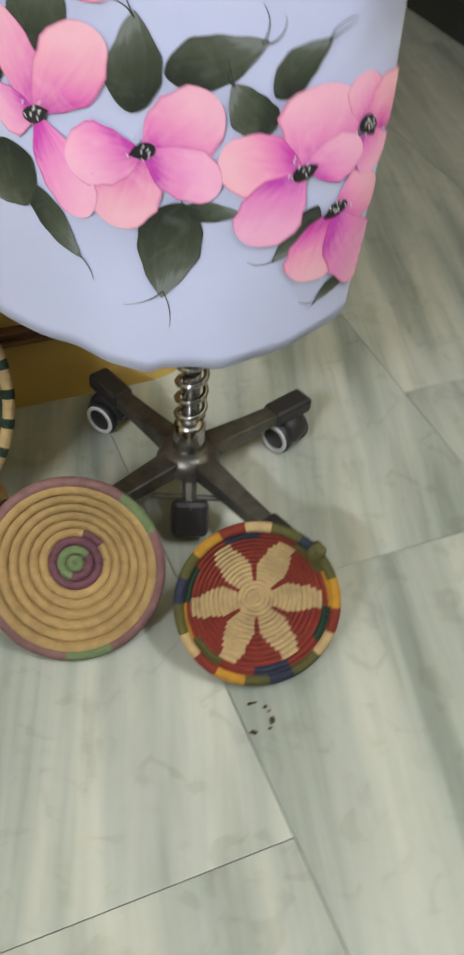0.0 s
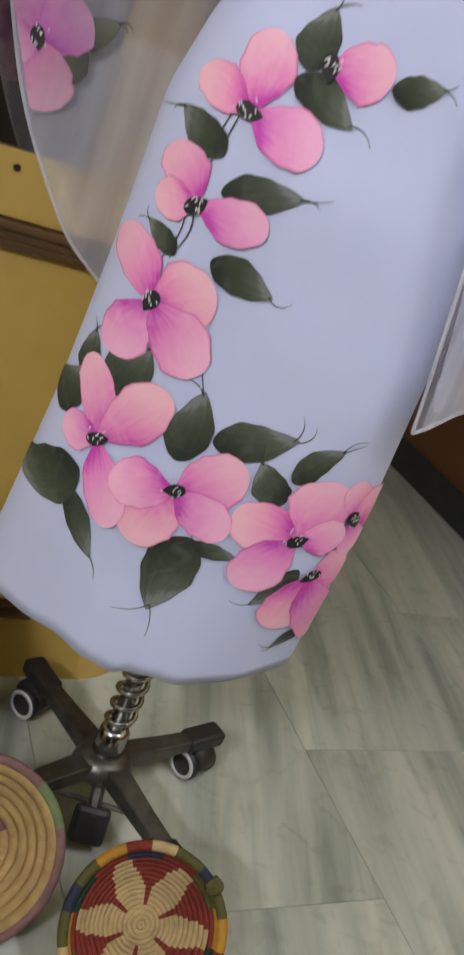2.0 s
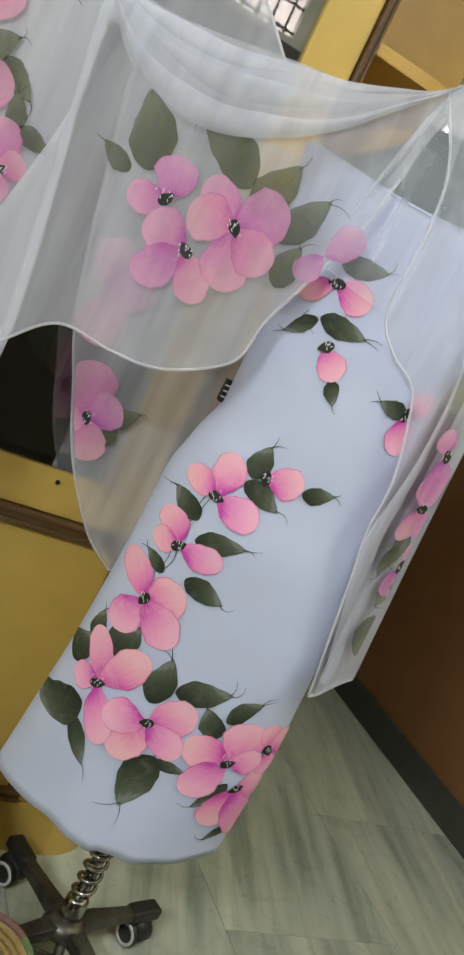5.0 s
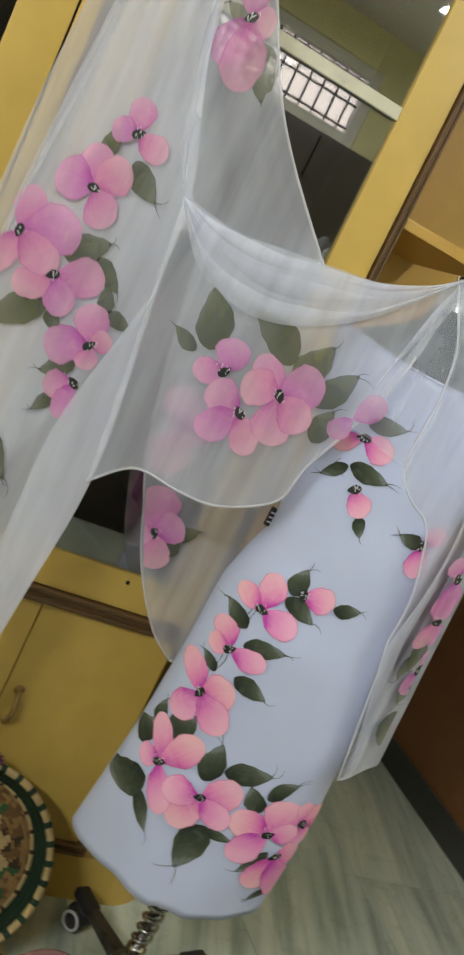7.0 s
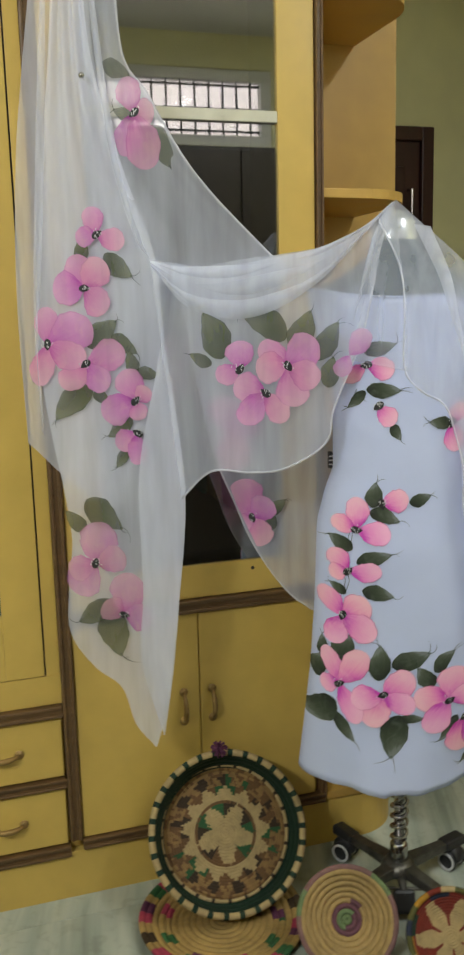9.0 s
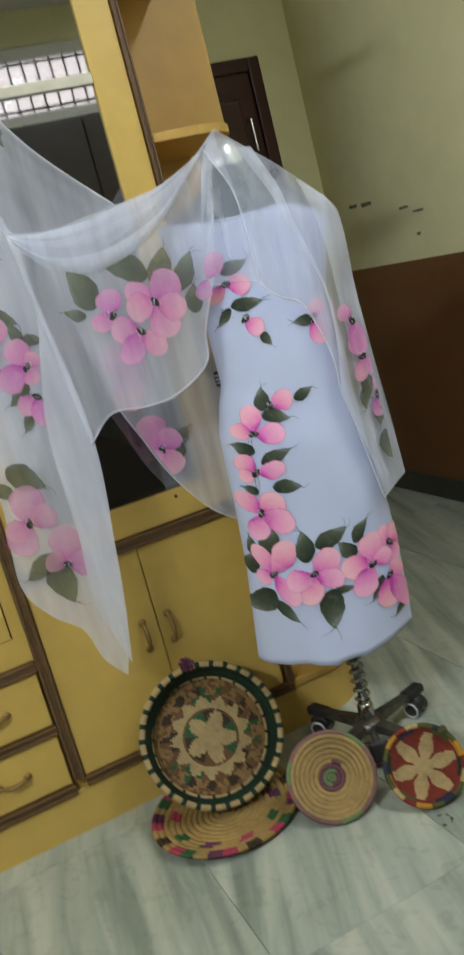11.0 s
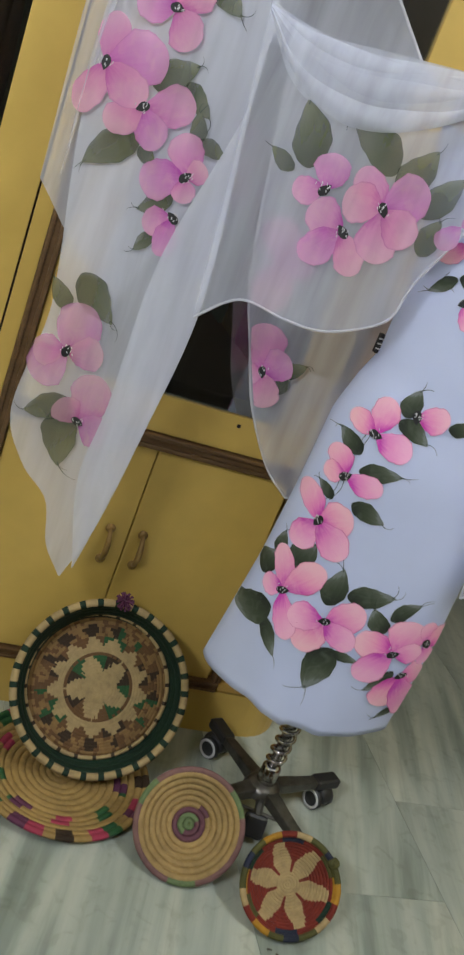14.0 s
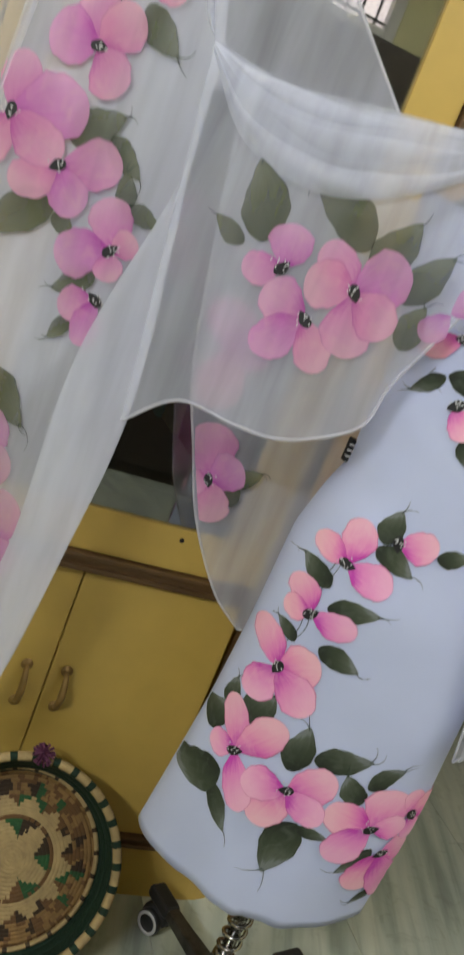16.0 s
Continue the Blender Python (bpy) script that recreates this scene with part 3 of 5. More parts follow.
rail(LX0, -0.745, 0.0, 0.468, 0.498, left)
rail(-1.030, -0.745, 0.0, 0.290, 0.314, left)
rail(LX0, -0.745, 0.0, 0.112, 0.140, left)
upright("divider", -1.052, -1.030, 0.0, 0.140, 0.468, left)
for z0, z1 in ((0.144, 0.287), (0.318, 0.465)):
    d = part("drawer", box(-1.026, -0.750, -0.002, 0.020, z0, z1, 0.003), YELLOW, left, "small yellow drawer front")
    pull((-0.888, -0.003, (z0 + z1) / 2), 0, d, 0.075)
d = part("door", box(LX0 + 0.004, -1.056, -0.002, 0.020, 0.144, 0.465, 0.003), YELLOW, left, "plain yellow laminate door")
pull((-1.100, -0.003, 0.315), 90, d, 0.075)

plinth = thing("plinth", (-0.6, 0.1, 0), "low yellow plinth with a rounded end below the cabinets", "plinth")
outline = [(LX0, -0.002), (0.02, -0.002)] + [(0.02 + 0.13 * math.sin(a), 0.128 - 0.13 * math.cos(a)) for a in [k * math.pi / 16 for k in range(1, 9)]] + [(0.15, DEPTH), (LX0, DEPTH)]
bm = bmesh.new()
lo, hi = [bm.verts.new((x, y, 0.0)) for x, y in outline], [bm.verts.new((x, y, 0.118)) for x, y in outline]
bm.faces.new(lo[::-1]), bm.faces.new(hi)
for k in range(len(outline)):
    bm.faces.new((lo[k], lo[(k + 1) % len(outline)], hi[(k + 1) % len(outline)], hi[k]))
part("board", bm, YELLOW, plinth)

corner = thing("corner_shelf", (0.06, 0.2, 0), "open ochre corner shelf unit with rounded shelf ends", "shelf")
upright("upright", CX1 + 0.001, CX1 + 0.019, 0.0, 0.148, 2.30, corner, "brown wooden edge strip")
part("side_panel", box(CX1 + 0.001, CX1 + 0.019, 0.021, DEPTH, 0.12, 2.30), SHELF, corner)
part("back_panel", box(CX1 + 0.019, 0.315, DEPTH - 0.018, DEPTH, 0.12, 2.30), SHELF, corner)


def rounded_shelf(z, parent):
    x0, x1, y0, y1 = CX1 + 0.019, 0.19, -0.004, DEPTH - 0.018
    r = 0.17
    pts = [(x0, y1), (x0, y0), (x1 - r, y0)] + [(x1 - r + r * math.sin(a), y0 + r - r * math.cos(a)) for a in [k * math.pi / 20 for k in range(1, 11)]] + [(x1, y1)]
    bm = bmesh.new()
    lo, hi = [bm.verts.new((x, y, z - 0.022)) for x, y in pts], [bm.verts.new((x, y, z)) for x, y in pts]
    bm.faces.new(lo), bm.faces.new(hi[::-1])
    for k in range(len(pts)):
        bm.faces.new((lo[k], hi[k], hi[(k + 1) % len(pts)], lo[(k + 1) % len(pts)]))
    bmesh.ops.bevel(bm, geom=[e for e in bm.edges if abs(e.verts[0].co.z - e.verts[1].co.z) < 1e-6], offset=0.003, segments=2, affect="EDGES", profile=0.5)
    return part("shelf", bm, SHELF, parent, "rounded ochre shelf board")


for z in (0.146, 0.62, 1.12, 1.66, 2.11):
    rounded_shelf(z, corner)

# ---- the mannequin and what it wears, in its own frame: s to its side, off towards its front ----
AX = Vector((-0.03, -0.28, 0))
FRONT = Vector((-0.39, -0.92, 0)).normalized()
SIDE = Vector((-FRONT.y, FRONT.x, 0))


def place(s, off, z):
    return AX + SIDE * s + FRONT * off + Vector((0, 0, z))


ZS = (0.25, 0.35, 0.48, 0.60, 0.76, 0.93, 1.00, 1.05, 1.21, 1.38, 1.43)
LEFT_S = (-0.222, -0.222, -0.206, -0.192, -0.181, -0.175, -0.157, -0.139, -0.140, -0.185, -0.192)
RIGHT_S = (0.178, 0.180, 0.183, 0.184, 0.178, 0.158, 0.151, 0.148, 0.150, 0.195, 0.180)


def girth(z):
    lo, hi = float(np.interp(z, ZS, LEFT_S)), float(np.interp(z, ZS, RIGHT_S))
    return (lo + hi) / 2, (hi - lo) / 2


def smoothstep(t):
    t = max(0.0, min(1.0, t))
    return t * t * (3 - 2 * t)


def roundness(z):
    return 1.7 + 0.7 * smoothstep((z - 0.34) / 0.22)


def depth(z):
    return float(np.interp(z, (0.35, 0.60, 0.76, 0.90, 1.05, 1.20, 1.43), (0.104, 0.105, 0.115, 0.121, 0.118, 0.112, 0.105)))


def dress_off(s, z):
    c, a = girth(z)
    u, n = min(0.999, abs((s - c) / a)), roundness(z)
    return depth(z) * (1 - u ** n) ** (1 / n)


mann = bmesh.new()
rings = []
for z, c, a, b in ((0.42, -0.01, 0.10, 0.07), (0.60, -0.01, 0.14, 0.08), (0.90, -0.01, 0.145, 0.085), (1.10, -0.01, 0.120, 0.08), (1.28, -0.005, 0.135, 0.085), (1.38, -0.005, 0.165, 0.075),
                   (1.43, -0.005, 0.150, 0.060), (1.465, -0.005, 0.095, 0.050), (1.49, -0.008, 0.060, 0.046), (1.52, -0.012, 0.048, 0.044), (1.555, -0.015, 0.046, 0.043), (1.562, -0.015, 0.040, 0.038), (1.575, -0.015, 0.026, 0.024), (1.582, -0.015, 0.006, 0.006)):
    rings.append([mann.verts.new(place(c + a * math.cos(2 * math.pi * k / 36), b * math.sin(2 * math.pi * k / 36), z)) for k in range(36)])
for a, b in zip(rings, rings[1:]):
    for k in range(36):
        mann.faces.new((a[k], a[(k + 1) % 36], b[(k + 1) % 36], b[k]))
mann.faces.new(rings[0][::-1]), mann.faces.new(rings[-1])
for f in mann.faces:
    if f.calc_center_median().z > 1.525:
        f.material_index = 1
tagged(mesh_object("mannequin", mann, [GREY, mat("dull_pale_metal", (0.62, 0.64, 0.64), 0.25, 0.6)], None, "", True), "headless grey cloth dress form on a wheeled stand", "mannequin")

# wheeled stand
HUB = Vector((-0.005, -0.255, 0))
stand = thing("mannequin_stand", HUB, "four-armed steel stand on black casters with a spring column", "stand")
part("pole", moved(lathe([(0.012, 0.10), (0.012, 0.45)], 20), Matrix.Translation(HUB)), CHROME, stand, "chrome pole", True)
part("collar", moved(lathe([(0.019, 0.088), (0.022, 0.092), (0.021, 0.135), (0.016, 0.142)], 24), Matrix.Translation(HUB)), CHROME, stand, "", True)
part("spring", tube([HUB + Vector((0.0185 * math.cos(k * 0.45), 0.0185 * math.sin(k * 0.45), 0.142 + k * 0.0019)) for k in range(84)], 0.0042, 7), CHROME, stand, "shiny chrome coil spring", True)
part("hub", moved(lathe([(0.010, 0.066), (0.040, 0.066), (0.044, 0.072), (0.036, 0.090), (0.022, 0.098), (0.010, 0.098)], 28), Matrix.Translation(HUB)), STEEL, stand, "scuffed steel hub", True)
for deg in (17, 108, 199, 290):
    d = Vector((math.cos(radians(deg)), math.sin(radians(deg)), 0))
    turn = pose(0, 0, 0, 0, 0, deg)
    arm = bmesh.new()
    prof = [(0.02, 0.017, 0.064, 0.092), (0.10, 0.014, 0.062, 0.084), (0.185, 0.012, 0.060, 0.078), (0.205, 0.012, 0.060, 0.076)]
    rr = [[arm.verts.new((x, sy * w, z)) for sy, z in ((-1, z0), (1, z0), (1, z1), (-1, z1))] for x, w, z0, z1 in prof]
    for a, b in zip(rr, rr[1:]):
        for k in range(4):
            arm.faces.new((a[k], a[(k + 1) % 4], b[(k + 1) % 4], b[k]))
    arm.faces.new(rr[0][::-1]), arm.faces.new(rr[-1])
    bmesh.ops.bevel(arm, geom=arm.edges[:], offset=0.0025, segments=2, affect="EDGES", profile=0.5)
    a_ob = part("arm", moved(arm, Matrix.Translation(HUB) @ turn), STEEL, stand, "scuffed grey steel arm")
    part("end_cap", moved(box(0.150, 0.218, -0.0175, 0.0175, 0.058, 0.083, 0.006), Matrix.Translation(HUB) @ turn), PLASTIC, a_ob, "black plastic end cap")
    seat = Matrix.Translation(HUB + d * 0.185)
    yaw = pose(0, 0, 0, 0, 0, -64 + deg * 0.08)
    cst = part("caster", moved(tube([(-0.0, 0, 0.074), (0, 0, 0.030)], 0.008, 10), seat), PLASTIC, stand, "black twin-wheel caster with pale rims")
    hood = lathe([(0.001, -0.016), (0.027, -0.016), (0.029, -0.012), (0.029, 0.012), (0.027, 0.016), (0.001, 0.016)], 24)
    for v in hood.verts:
        if v.co.y < -0.004:
            v.co.y = -0.004 + (v.co.y + 0.004) * 0.25
    part("hood", moved(hood, seat @ Matrix.Translation((0, 0, 0.034)) @ yaw @ pose(0, 0, 0, 90, 0, 0)), PLASTIC, cst, "", True)
    for sgn in (-1, 1):
        m = seat @ Matrix.Translation((0, 0, 0.026)) @ yaw @ pose(0, sgn * 0.020, 0, 90, 0, 0)
        part("wheel", moved(lathe([(0.001, -0.007), (0.024, -0.007), (0.026, -0.004), (0.026, 0.004), (0.024, 0.007), (0.001, 0.007)], 28), m), PLASTIC, cst, "", True)
        part("rim", moved(lathe([(0.0175, -0.0085), (0.023, -0.0085), (0.0235, 0.0085), (0.0175, 0.0085), (0.0175, -0.0085)], 28, False), m), RIMW, cst, "pale grey wheel rim", True)
pedal = bmesh.new()
dirp = Vector((-0.32, -0.95, 0)).normalized()
pm = Matrix.Translation(HUB + dirp * 0.082 + Vector((0, 0, 0.040))) @ pose(0, 0, 0, 62, 0, math.degrees(math.atan2(dirp.y, dirp.x)) + 90)
part("pedal", moved(box(-0.025, 0.025, -0.026, 0.026, -0.009, 0.009, 0.008), pm), PLASTIC, stand, "black rubber foot pedal")
part("pedal_bar", tube([HUB + Vector((0, 0, 0.072)), HUB + dirp * 0.05 + Vector((0, 0, 0.068)), HUB + dirp * 0.078 + Vector((0, 0, 0.050))], 0.010, 8), STEEL, stand)
part("pedal_link", tube([HUB + dirp * 0.062 + SIDE * -0.05 + Vector((0, 0, 0.06)), HUB + dirp * 0.062 + SIDE * 0.05 + Vector((0, 0, 0.06))], 0.004, 8), STEEL, stand)

# the dress
dress = thing("dress", place(0, 0, 0.3), "lavender cotton dress with hand-painted pink flowers on the mannequin", "dress")
NA, NZ = 120, 70


def hem_z(s):
    return 0.334 + 0.031 * min(1.0, abs(s / 0.22)) ** 2.0 + 0.004 * math.sin(s * 46) + 0.0013 * math.sin(s * 117 + 1.0)


def neck_z(s):
    return 1.405 + 0.025 * (s / 0.19) ** 2 if s < 0.08 else 1.409 - 0.055 * max(0.0, (s - 0.08) / 0.11) ** 1.4


def wrinkle(s, z):
    w = noise.noise(Vector((s * 6, z * 4.5, 0.3))) * 0.0060 + noise.noise(Vector((s * 15 + 3, z * 10, 1.7))) * 0.0030
    w += 0.0014 * math.sin(s * 60 + z * 18) * smoothstep((0.55 - z) / 0.3)
    w += 0.0020 * math.sin(z * 80 + s * 24) * math.exp(-((z - 1.10) / 0.09) ** 2) * smoothstep((abs(s) - 0.03) / 0.08)
    return w


cloth = bmesh.new()
grid = []
for i in range(NZ + 1):
    row = []
    for k in range(NA):
        th = 2 * math.pi * k / NA
        co_, si_ = math.cos(th), math.sin(th)
        s_guess = 0.19 * math.copysign(abs(co_) ** 0.83, co_)
        top, low = neck_z(s_guess), hem_z(s_guess)
        z = low + (top - low) * i / NZ
        c, a = girth(z)
        n = roundness(z)
        s = c + a * math.copysign(abs(co_) ** (2 / n), co_)
        off = depth(z) * math.copysign(abs(si_) ** (2 / n), si_)
        w = wrinkle(s, z)
        row.append(cloth.verts.new(place(s, off * (1 + w / 0.105), z)))
    grid.append(row)
for a, b in zip(grid, grid[1:]):
    for k in range(NA):
        cloth.faces.new((a[k], a[(k + 1) % NA], b[(k + 1) % NA], b[k]))
body = part("cloth", cloth, FABRIC, dress, "", True)
sol = body.modifiers.new("thickness", "SOLIDIFY")
sol.thickness, sol.offset = 0.0018, 1
nk = len(body.data.vertices)
part("neck_binding", tube([v.co.copy() for v in body.data.vertices[nk - NA:nk]], 0.0022, 6, True), FABRIC, dress, "", True)


# ---- painted flowers ----
def profile_petal(v):
    if v <= 0 or v >= 1:
        return 0.0
    return math.sin(math.pi / 2 * v / 0.58) ** 0.85 if v < 0.58 else math.sqrt(1 - ((v - 0.58) / 0.42) ** 2)


def profile_leaf(v):
    return math.sin(math.pi * v ** 0.78) ** 0.80 * (1 - 0.12 * v) if 0 < v < 1 else 0.0


def stroke(bm, uv, base, ang, length, width, at, prof, lift, bend=0.0, rows=14, cols=8, rough=0.07):
    """One brush stroke laid on a surface: at(s, z, lift) gives the place."""
    d, p = Vector((math.cos(radians(ang)), math.sin(radians(ang)))), Vector((-math.sin(radians(ang)), math.cos(radians(ang))))
    wob = random.random() * 20
    vs = []
    for i in range(rows + 1):
        v = 0.5 * (1 - math.cos(math.pi * i / rows))
        half = max(0.0004, prof(v) * width / 2)
        line = []
        for j in range(cols + 1):
            w = 2 * j / cols - 1
            x = v * length
            half_w = half * (1 + rough * math.sin(wob + v * 7 + (3 if w > 0 else 0)) + rough * 0.6 * math.sin(wob * 2 + v * 23 + (1 if w > 0 else 0)))
            q = Vector(base) + d * x + p * (w * half_w + bend * length * math.sin(math.pi * v))
            line.append(bm.verts.new(at(q.x, q.y, lift)))
        vs.append(line)
    for i in range(rows):
        for j in range(cols):
            f = bm.faces.new((vs[i][j], vs[i][j + 1], vs[i + 1][j + 1], vs[i + 1][j]))
            for lp, (a, b) in zip(f.loops, ((i, j), (i, j + 1), (i + 1, j + 1), (i + 1, j))):
                edge = b / cols
                if a == rows:
                    edge = 1.0
                lp[uv].uv = (0.5 * (1 - math.cos(math.pi * a / rows)), edge)


def hairs(bm, base, ang, length, at, lift):
    """Fine curling tendrils."""
    for k in range(random.choice((1, 2, 2))):
        a = radians(ang + random.uniform(-40, 40))
        curl = random.uniform(-2.2, 2.2)
        p, pts = Vector(base), []
        n = 8
        ln = length * random.uniform(0.22, 0.48)
        for i in range(n + 1):
            pts.append(p.copy())
            p = p + Vector((math.cos(a), math.sin(a))) * ln / n
            a += curl / n
        prev = None
        for i, q in enumerate(pts):
            tdir = (pts[min(i + 1, n)] - pts[max(i - 1, 0)]).normalized()
            nrm = Vector((-tdir.y, tdir.x)) * 0.0007 * (1 - 0.7 * i / n)
            now = (bm.verts.new(at(*(q + nrm), lift)), bm.verts.new(at(*(q - nrm), lift)))
            if prev:
                bm.faces.new((prev[0], prev[1], now[1], now[0]))
            prev = now


def paint_flower(owner, at, centre, petals, leaves, petal_mat, leaf_mat, seed, dark=True):
    random.seed(seed)
    if leaves:
        for b0, b1, ang, ln, *fat in leaves:
            bm = bmesh.new()
            uv = bm.loops.layers.uv.new("stroke")
            stroke(bm, uv, (b0, b1), ang, ln, ln * (fat[0] if fat else random.uniform(0.54, 0.66)), at, profile_leaf, 0.0014 + 0.0002 * random.random(), random.uniform(-0.07, 0.07), 24, 8, 0.06)
            part("painted_leaf", bm, leaf_mat, owner, "dark green painted leaf", True)
        tips = bmesh.new()
        for b0, b1, ang, ln, *fat in leaves:
            hairs(tips, (b0 + ln * 0.93 * math.cos(radians(ang)), b1 + ln * 0.93 * math.sin(radians(ang))), ang, ln, at, 0.0016)
        tagged(part("line_work", tips, LEAF, owner, "fine dark curling tendrils"), kind="stuff")
    bm = bmesh.new()
    uv = bm.loops.layers.uv.new("stroke")
    for k, (ang, ln, wd) in enumerate(petals):
        stroke(bm, uv, centre, ang, ln, max(wd, ln * 0.46), at, profile_petal, 0.0022 + 0.0003 * k)
    fl = part("painted_flower", bm, petal_mat, owner, "pink painted blossom", True)
    if dark:
        mean = sum((Vector((math.cos(radians(a)), math.sin(radians(a)))) for a, _, _ in petals), Vector((0, 0)))
        ang = math.degrees(math.atan2(mean.y, mean.x)) + 90 if mean.length > 0.3 else random.uniform(0, 180)
        bm = bmesh.new()
        uv = bm.loops.layers.uv.new("stroke")
        r = 0.012
        start = Vector(centre) - Vector((math.cos(radians(ang)), math.sin(radians(ang)))) * r
        stroke(bm, uv, start, ang, 2 * r, 1.25 * r, at, profile_petal, 0.0040, 0, 8, 6)
        heart = part("flower_heart", bm, BLACK, fl, "black painted flower centre")
        bm = bmesh.new()
        uv = bm.loops.layers.uv.new("stroke")
        for k in range(9):
            q = Vector(centre) + Vector((random.gauss(0, r * 0.45), random.gauss(0, r * 0.40)))
            stroke(bm, uv, q, random.uniform(50, 130), 0.0042, 0.0016, at, profile_petal, 0.0045, 0, 3, 2)
        part("stamen_dots", bm, DOT, fl, "white painted dots")


def on_dress(s, z, lift):
    c, a = girth(z)
    s = max(c - a * 0.995, min(c + a * 0.995, s))
    u = (s - c) / a
    off = dress_off(s, z)
    nrm = Vector((u * abs(u) * 0.9, max(0.12, 1 - abs(u) ** 2.4)))
    nrm.normalize()
    off *= 1 + wrinkle(s, z) / 0.105
    return place(s + nrm.x * lift, off + nrm.y * lift, z)


DRESS_FLOWERS = [
    ((-0.092, 0.936), [(89, 0.068, 0.048), (160, 0.054, 0.038), (-11, 0.07, 0.051)], [(-0.061, 0.983, 82, 0.053, 0.7), (-0.066, 0.975, -20, 0.064, 0.55), (-0.101, 0.893, 150, 0.056, 0.62)]),
    ((-0.042, 0.991), [(14, 0.055, 0.049)], [(0.013, 0.993, 21, 0.047, 0.6)]),
    ((-0.109, 0.846), [(129, 0.057, 0.045), (-170, 0.04, 0.038), (0, 0.068, 0.044)], [(-0.093, 0.865, 16, 0.075, 0.46)]),
    ((-0.120, 0.747), [(129, 0.073, 0.046), (33, 0.063, 0.065), (-111, 0.07, 0.052), (-36, 0.082, 0.061)], [(-0.081, 0.806, -11, 0.067, 0.55), (-0.114, 0.796, 149, 0.04, 0.55), (-0.136, 0.643, 64, 0.068, 0.78), (-0.177, 0.594, 74, 0.062, 0.62), (-0.166, 0.645, 87, 0.049, 0.5)]),
    ((-0.127, 0.590), [(110, 0.087, 0.027), (55, 0.094, 0.059), (-174, 0.041, 0.042), (-66, 0.096, 0.046)], [(-0.136, 0.549, -147, 0.087, 0.72), (-0.14, 0.525, -57, 0.081, 0.36)]),
    ((-0.037, 0.573), [(35, 0.079, 0.064), (-109, 0.081, 0.062), (-27, 0.076, 0.051), (-165, 0.069, 0.058)], [(-0.047, 0.604, 87, 0.081, 0.6), (-0.019, 0.638, 21, 0.087, 0.52), (-0.001, 0.526, -100, 0.104, 0.62), (-0.001, 0.521, -3, 0.054, 0.4)]),
    ((0.104, 0.558), [(76, 0.079, 0.075), (171, 0.077, 0.061), (-123, 0.086, 0.061), (19, 0.052, 0.047)], [(0.072, 0.624, 50, 0.063, 0.52), (0.072, 0.594, 132, 0.055, 0.74)]),
    ((0.155, 0.592), [(102, 0.05, 0.033), (32, 0.044, 0.061), (-73, 0.051, 0.033)], []),
    ((0.137, 0.514), [(16, 0.043, 0.061), (-99, 0.083, 0.067), (-65, 0.119, 0.026)], [(0.122, 0.521, -123, 0.069, 0.42), (0.17, 0.43, -140, 0.047, 0.44)]),
    ((-0.073, 1.273), [(-12, 0.056, 0.046), (-144, 0.056, 0.033)], [(-0.073, 1.224, -2, 0.069, 0.48), (-0.075, 1.221, -133, 0.049, 0.46), (-0.078, 1.298, 14, 0.064, 0.5)]),
    ((-0.049, 1.191), [(-50, 0.048, 0.041)], [(-0.023, 1.155, -62, 0.037, 0.62)]),
    ((0.095, 1.155), [(-80, 0.060, 0.040), (55, 0.045, 0.036)], [(0.096, 1.151, 172, 0.046, 0.6)]),
]
for k, (c, pt, lv) in enumerate(DRESS_FLOWERS):
    paint_flower(dress, on_dress, c, pt, lv, PETAL, LEAF, 100 + k)

# thin painted stems between the blossoms
for k, line in enumerate(([(-0.104, 0.940), (-0.112, 0.905), (-0.117, 0.865)], [(-0.098, 0.940), (-0.106, 0.900), (-0.118, 0.862)], [(-0.119, 0.850), (-0.116, 0.820), (-0.124, 0.790)], [(-0.112, 0.850), (-0.108, 0.822), (-0.118, 0.792)],
                          [(-0.091, 1.226), (-0.094, 1.212), (-0.072, 1.200)], [(-0.012, 0.547), (0.004, 0.512), (0.002, 0.490)])):
    bm = bmesh.new()
    prev = None
    for q in smooth_line([(*p, 0) for p in line], 14):
        now = (bm.verts.new(on_dress(q.x - 0.0005, q.y, 0.0014)), bm.verts.new(on_dress(q.x + 0.0005, q.y, 0.0014)))
        if prev:
            bm.faces.new((prev[0], prev[1], now[1], now[0]))
        prev = now
    part("painted_stem", bm, LEAF, dress, "thin dark green painted stem")

# ---- the organza stole ----
stole = thing("stole", place(-0.5, 0.1, 1.5), "sheer white organza stole with painted mauve flowers, draped in folds", "stole")


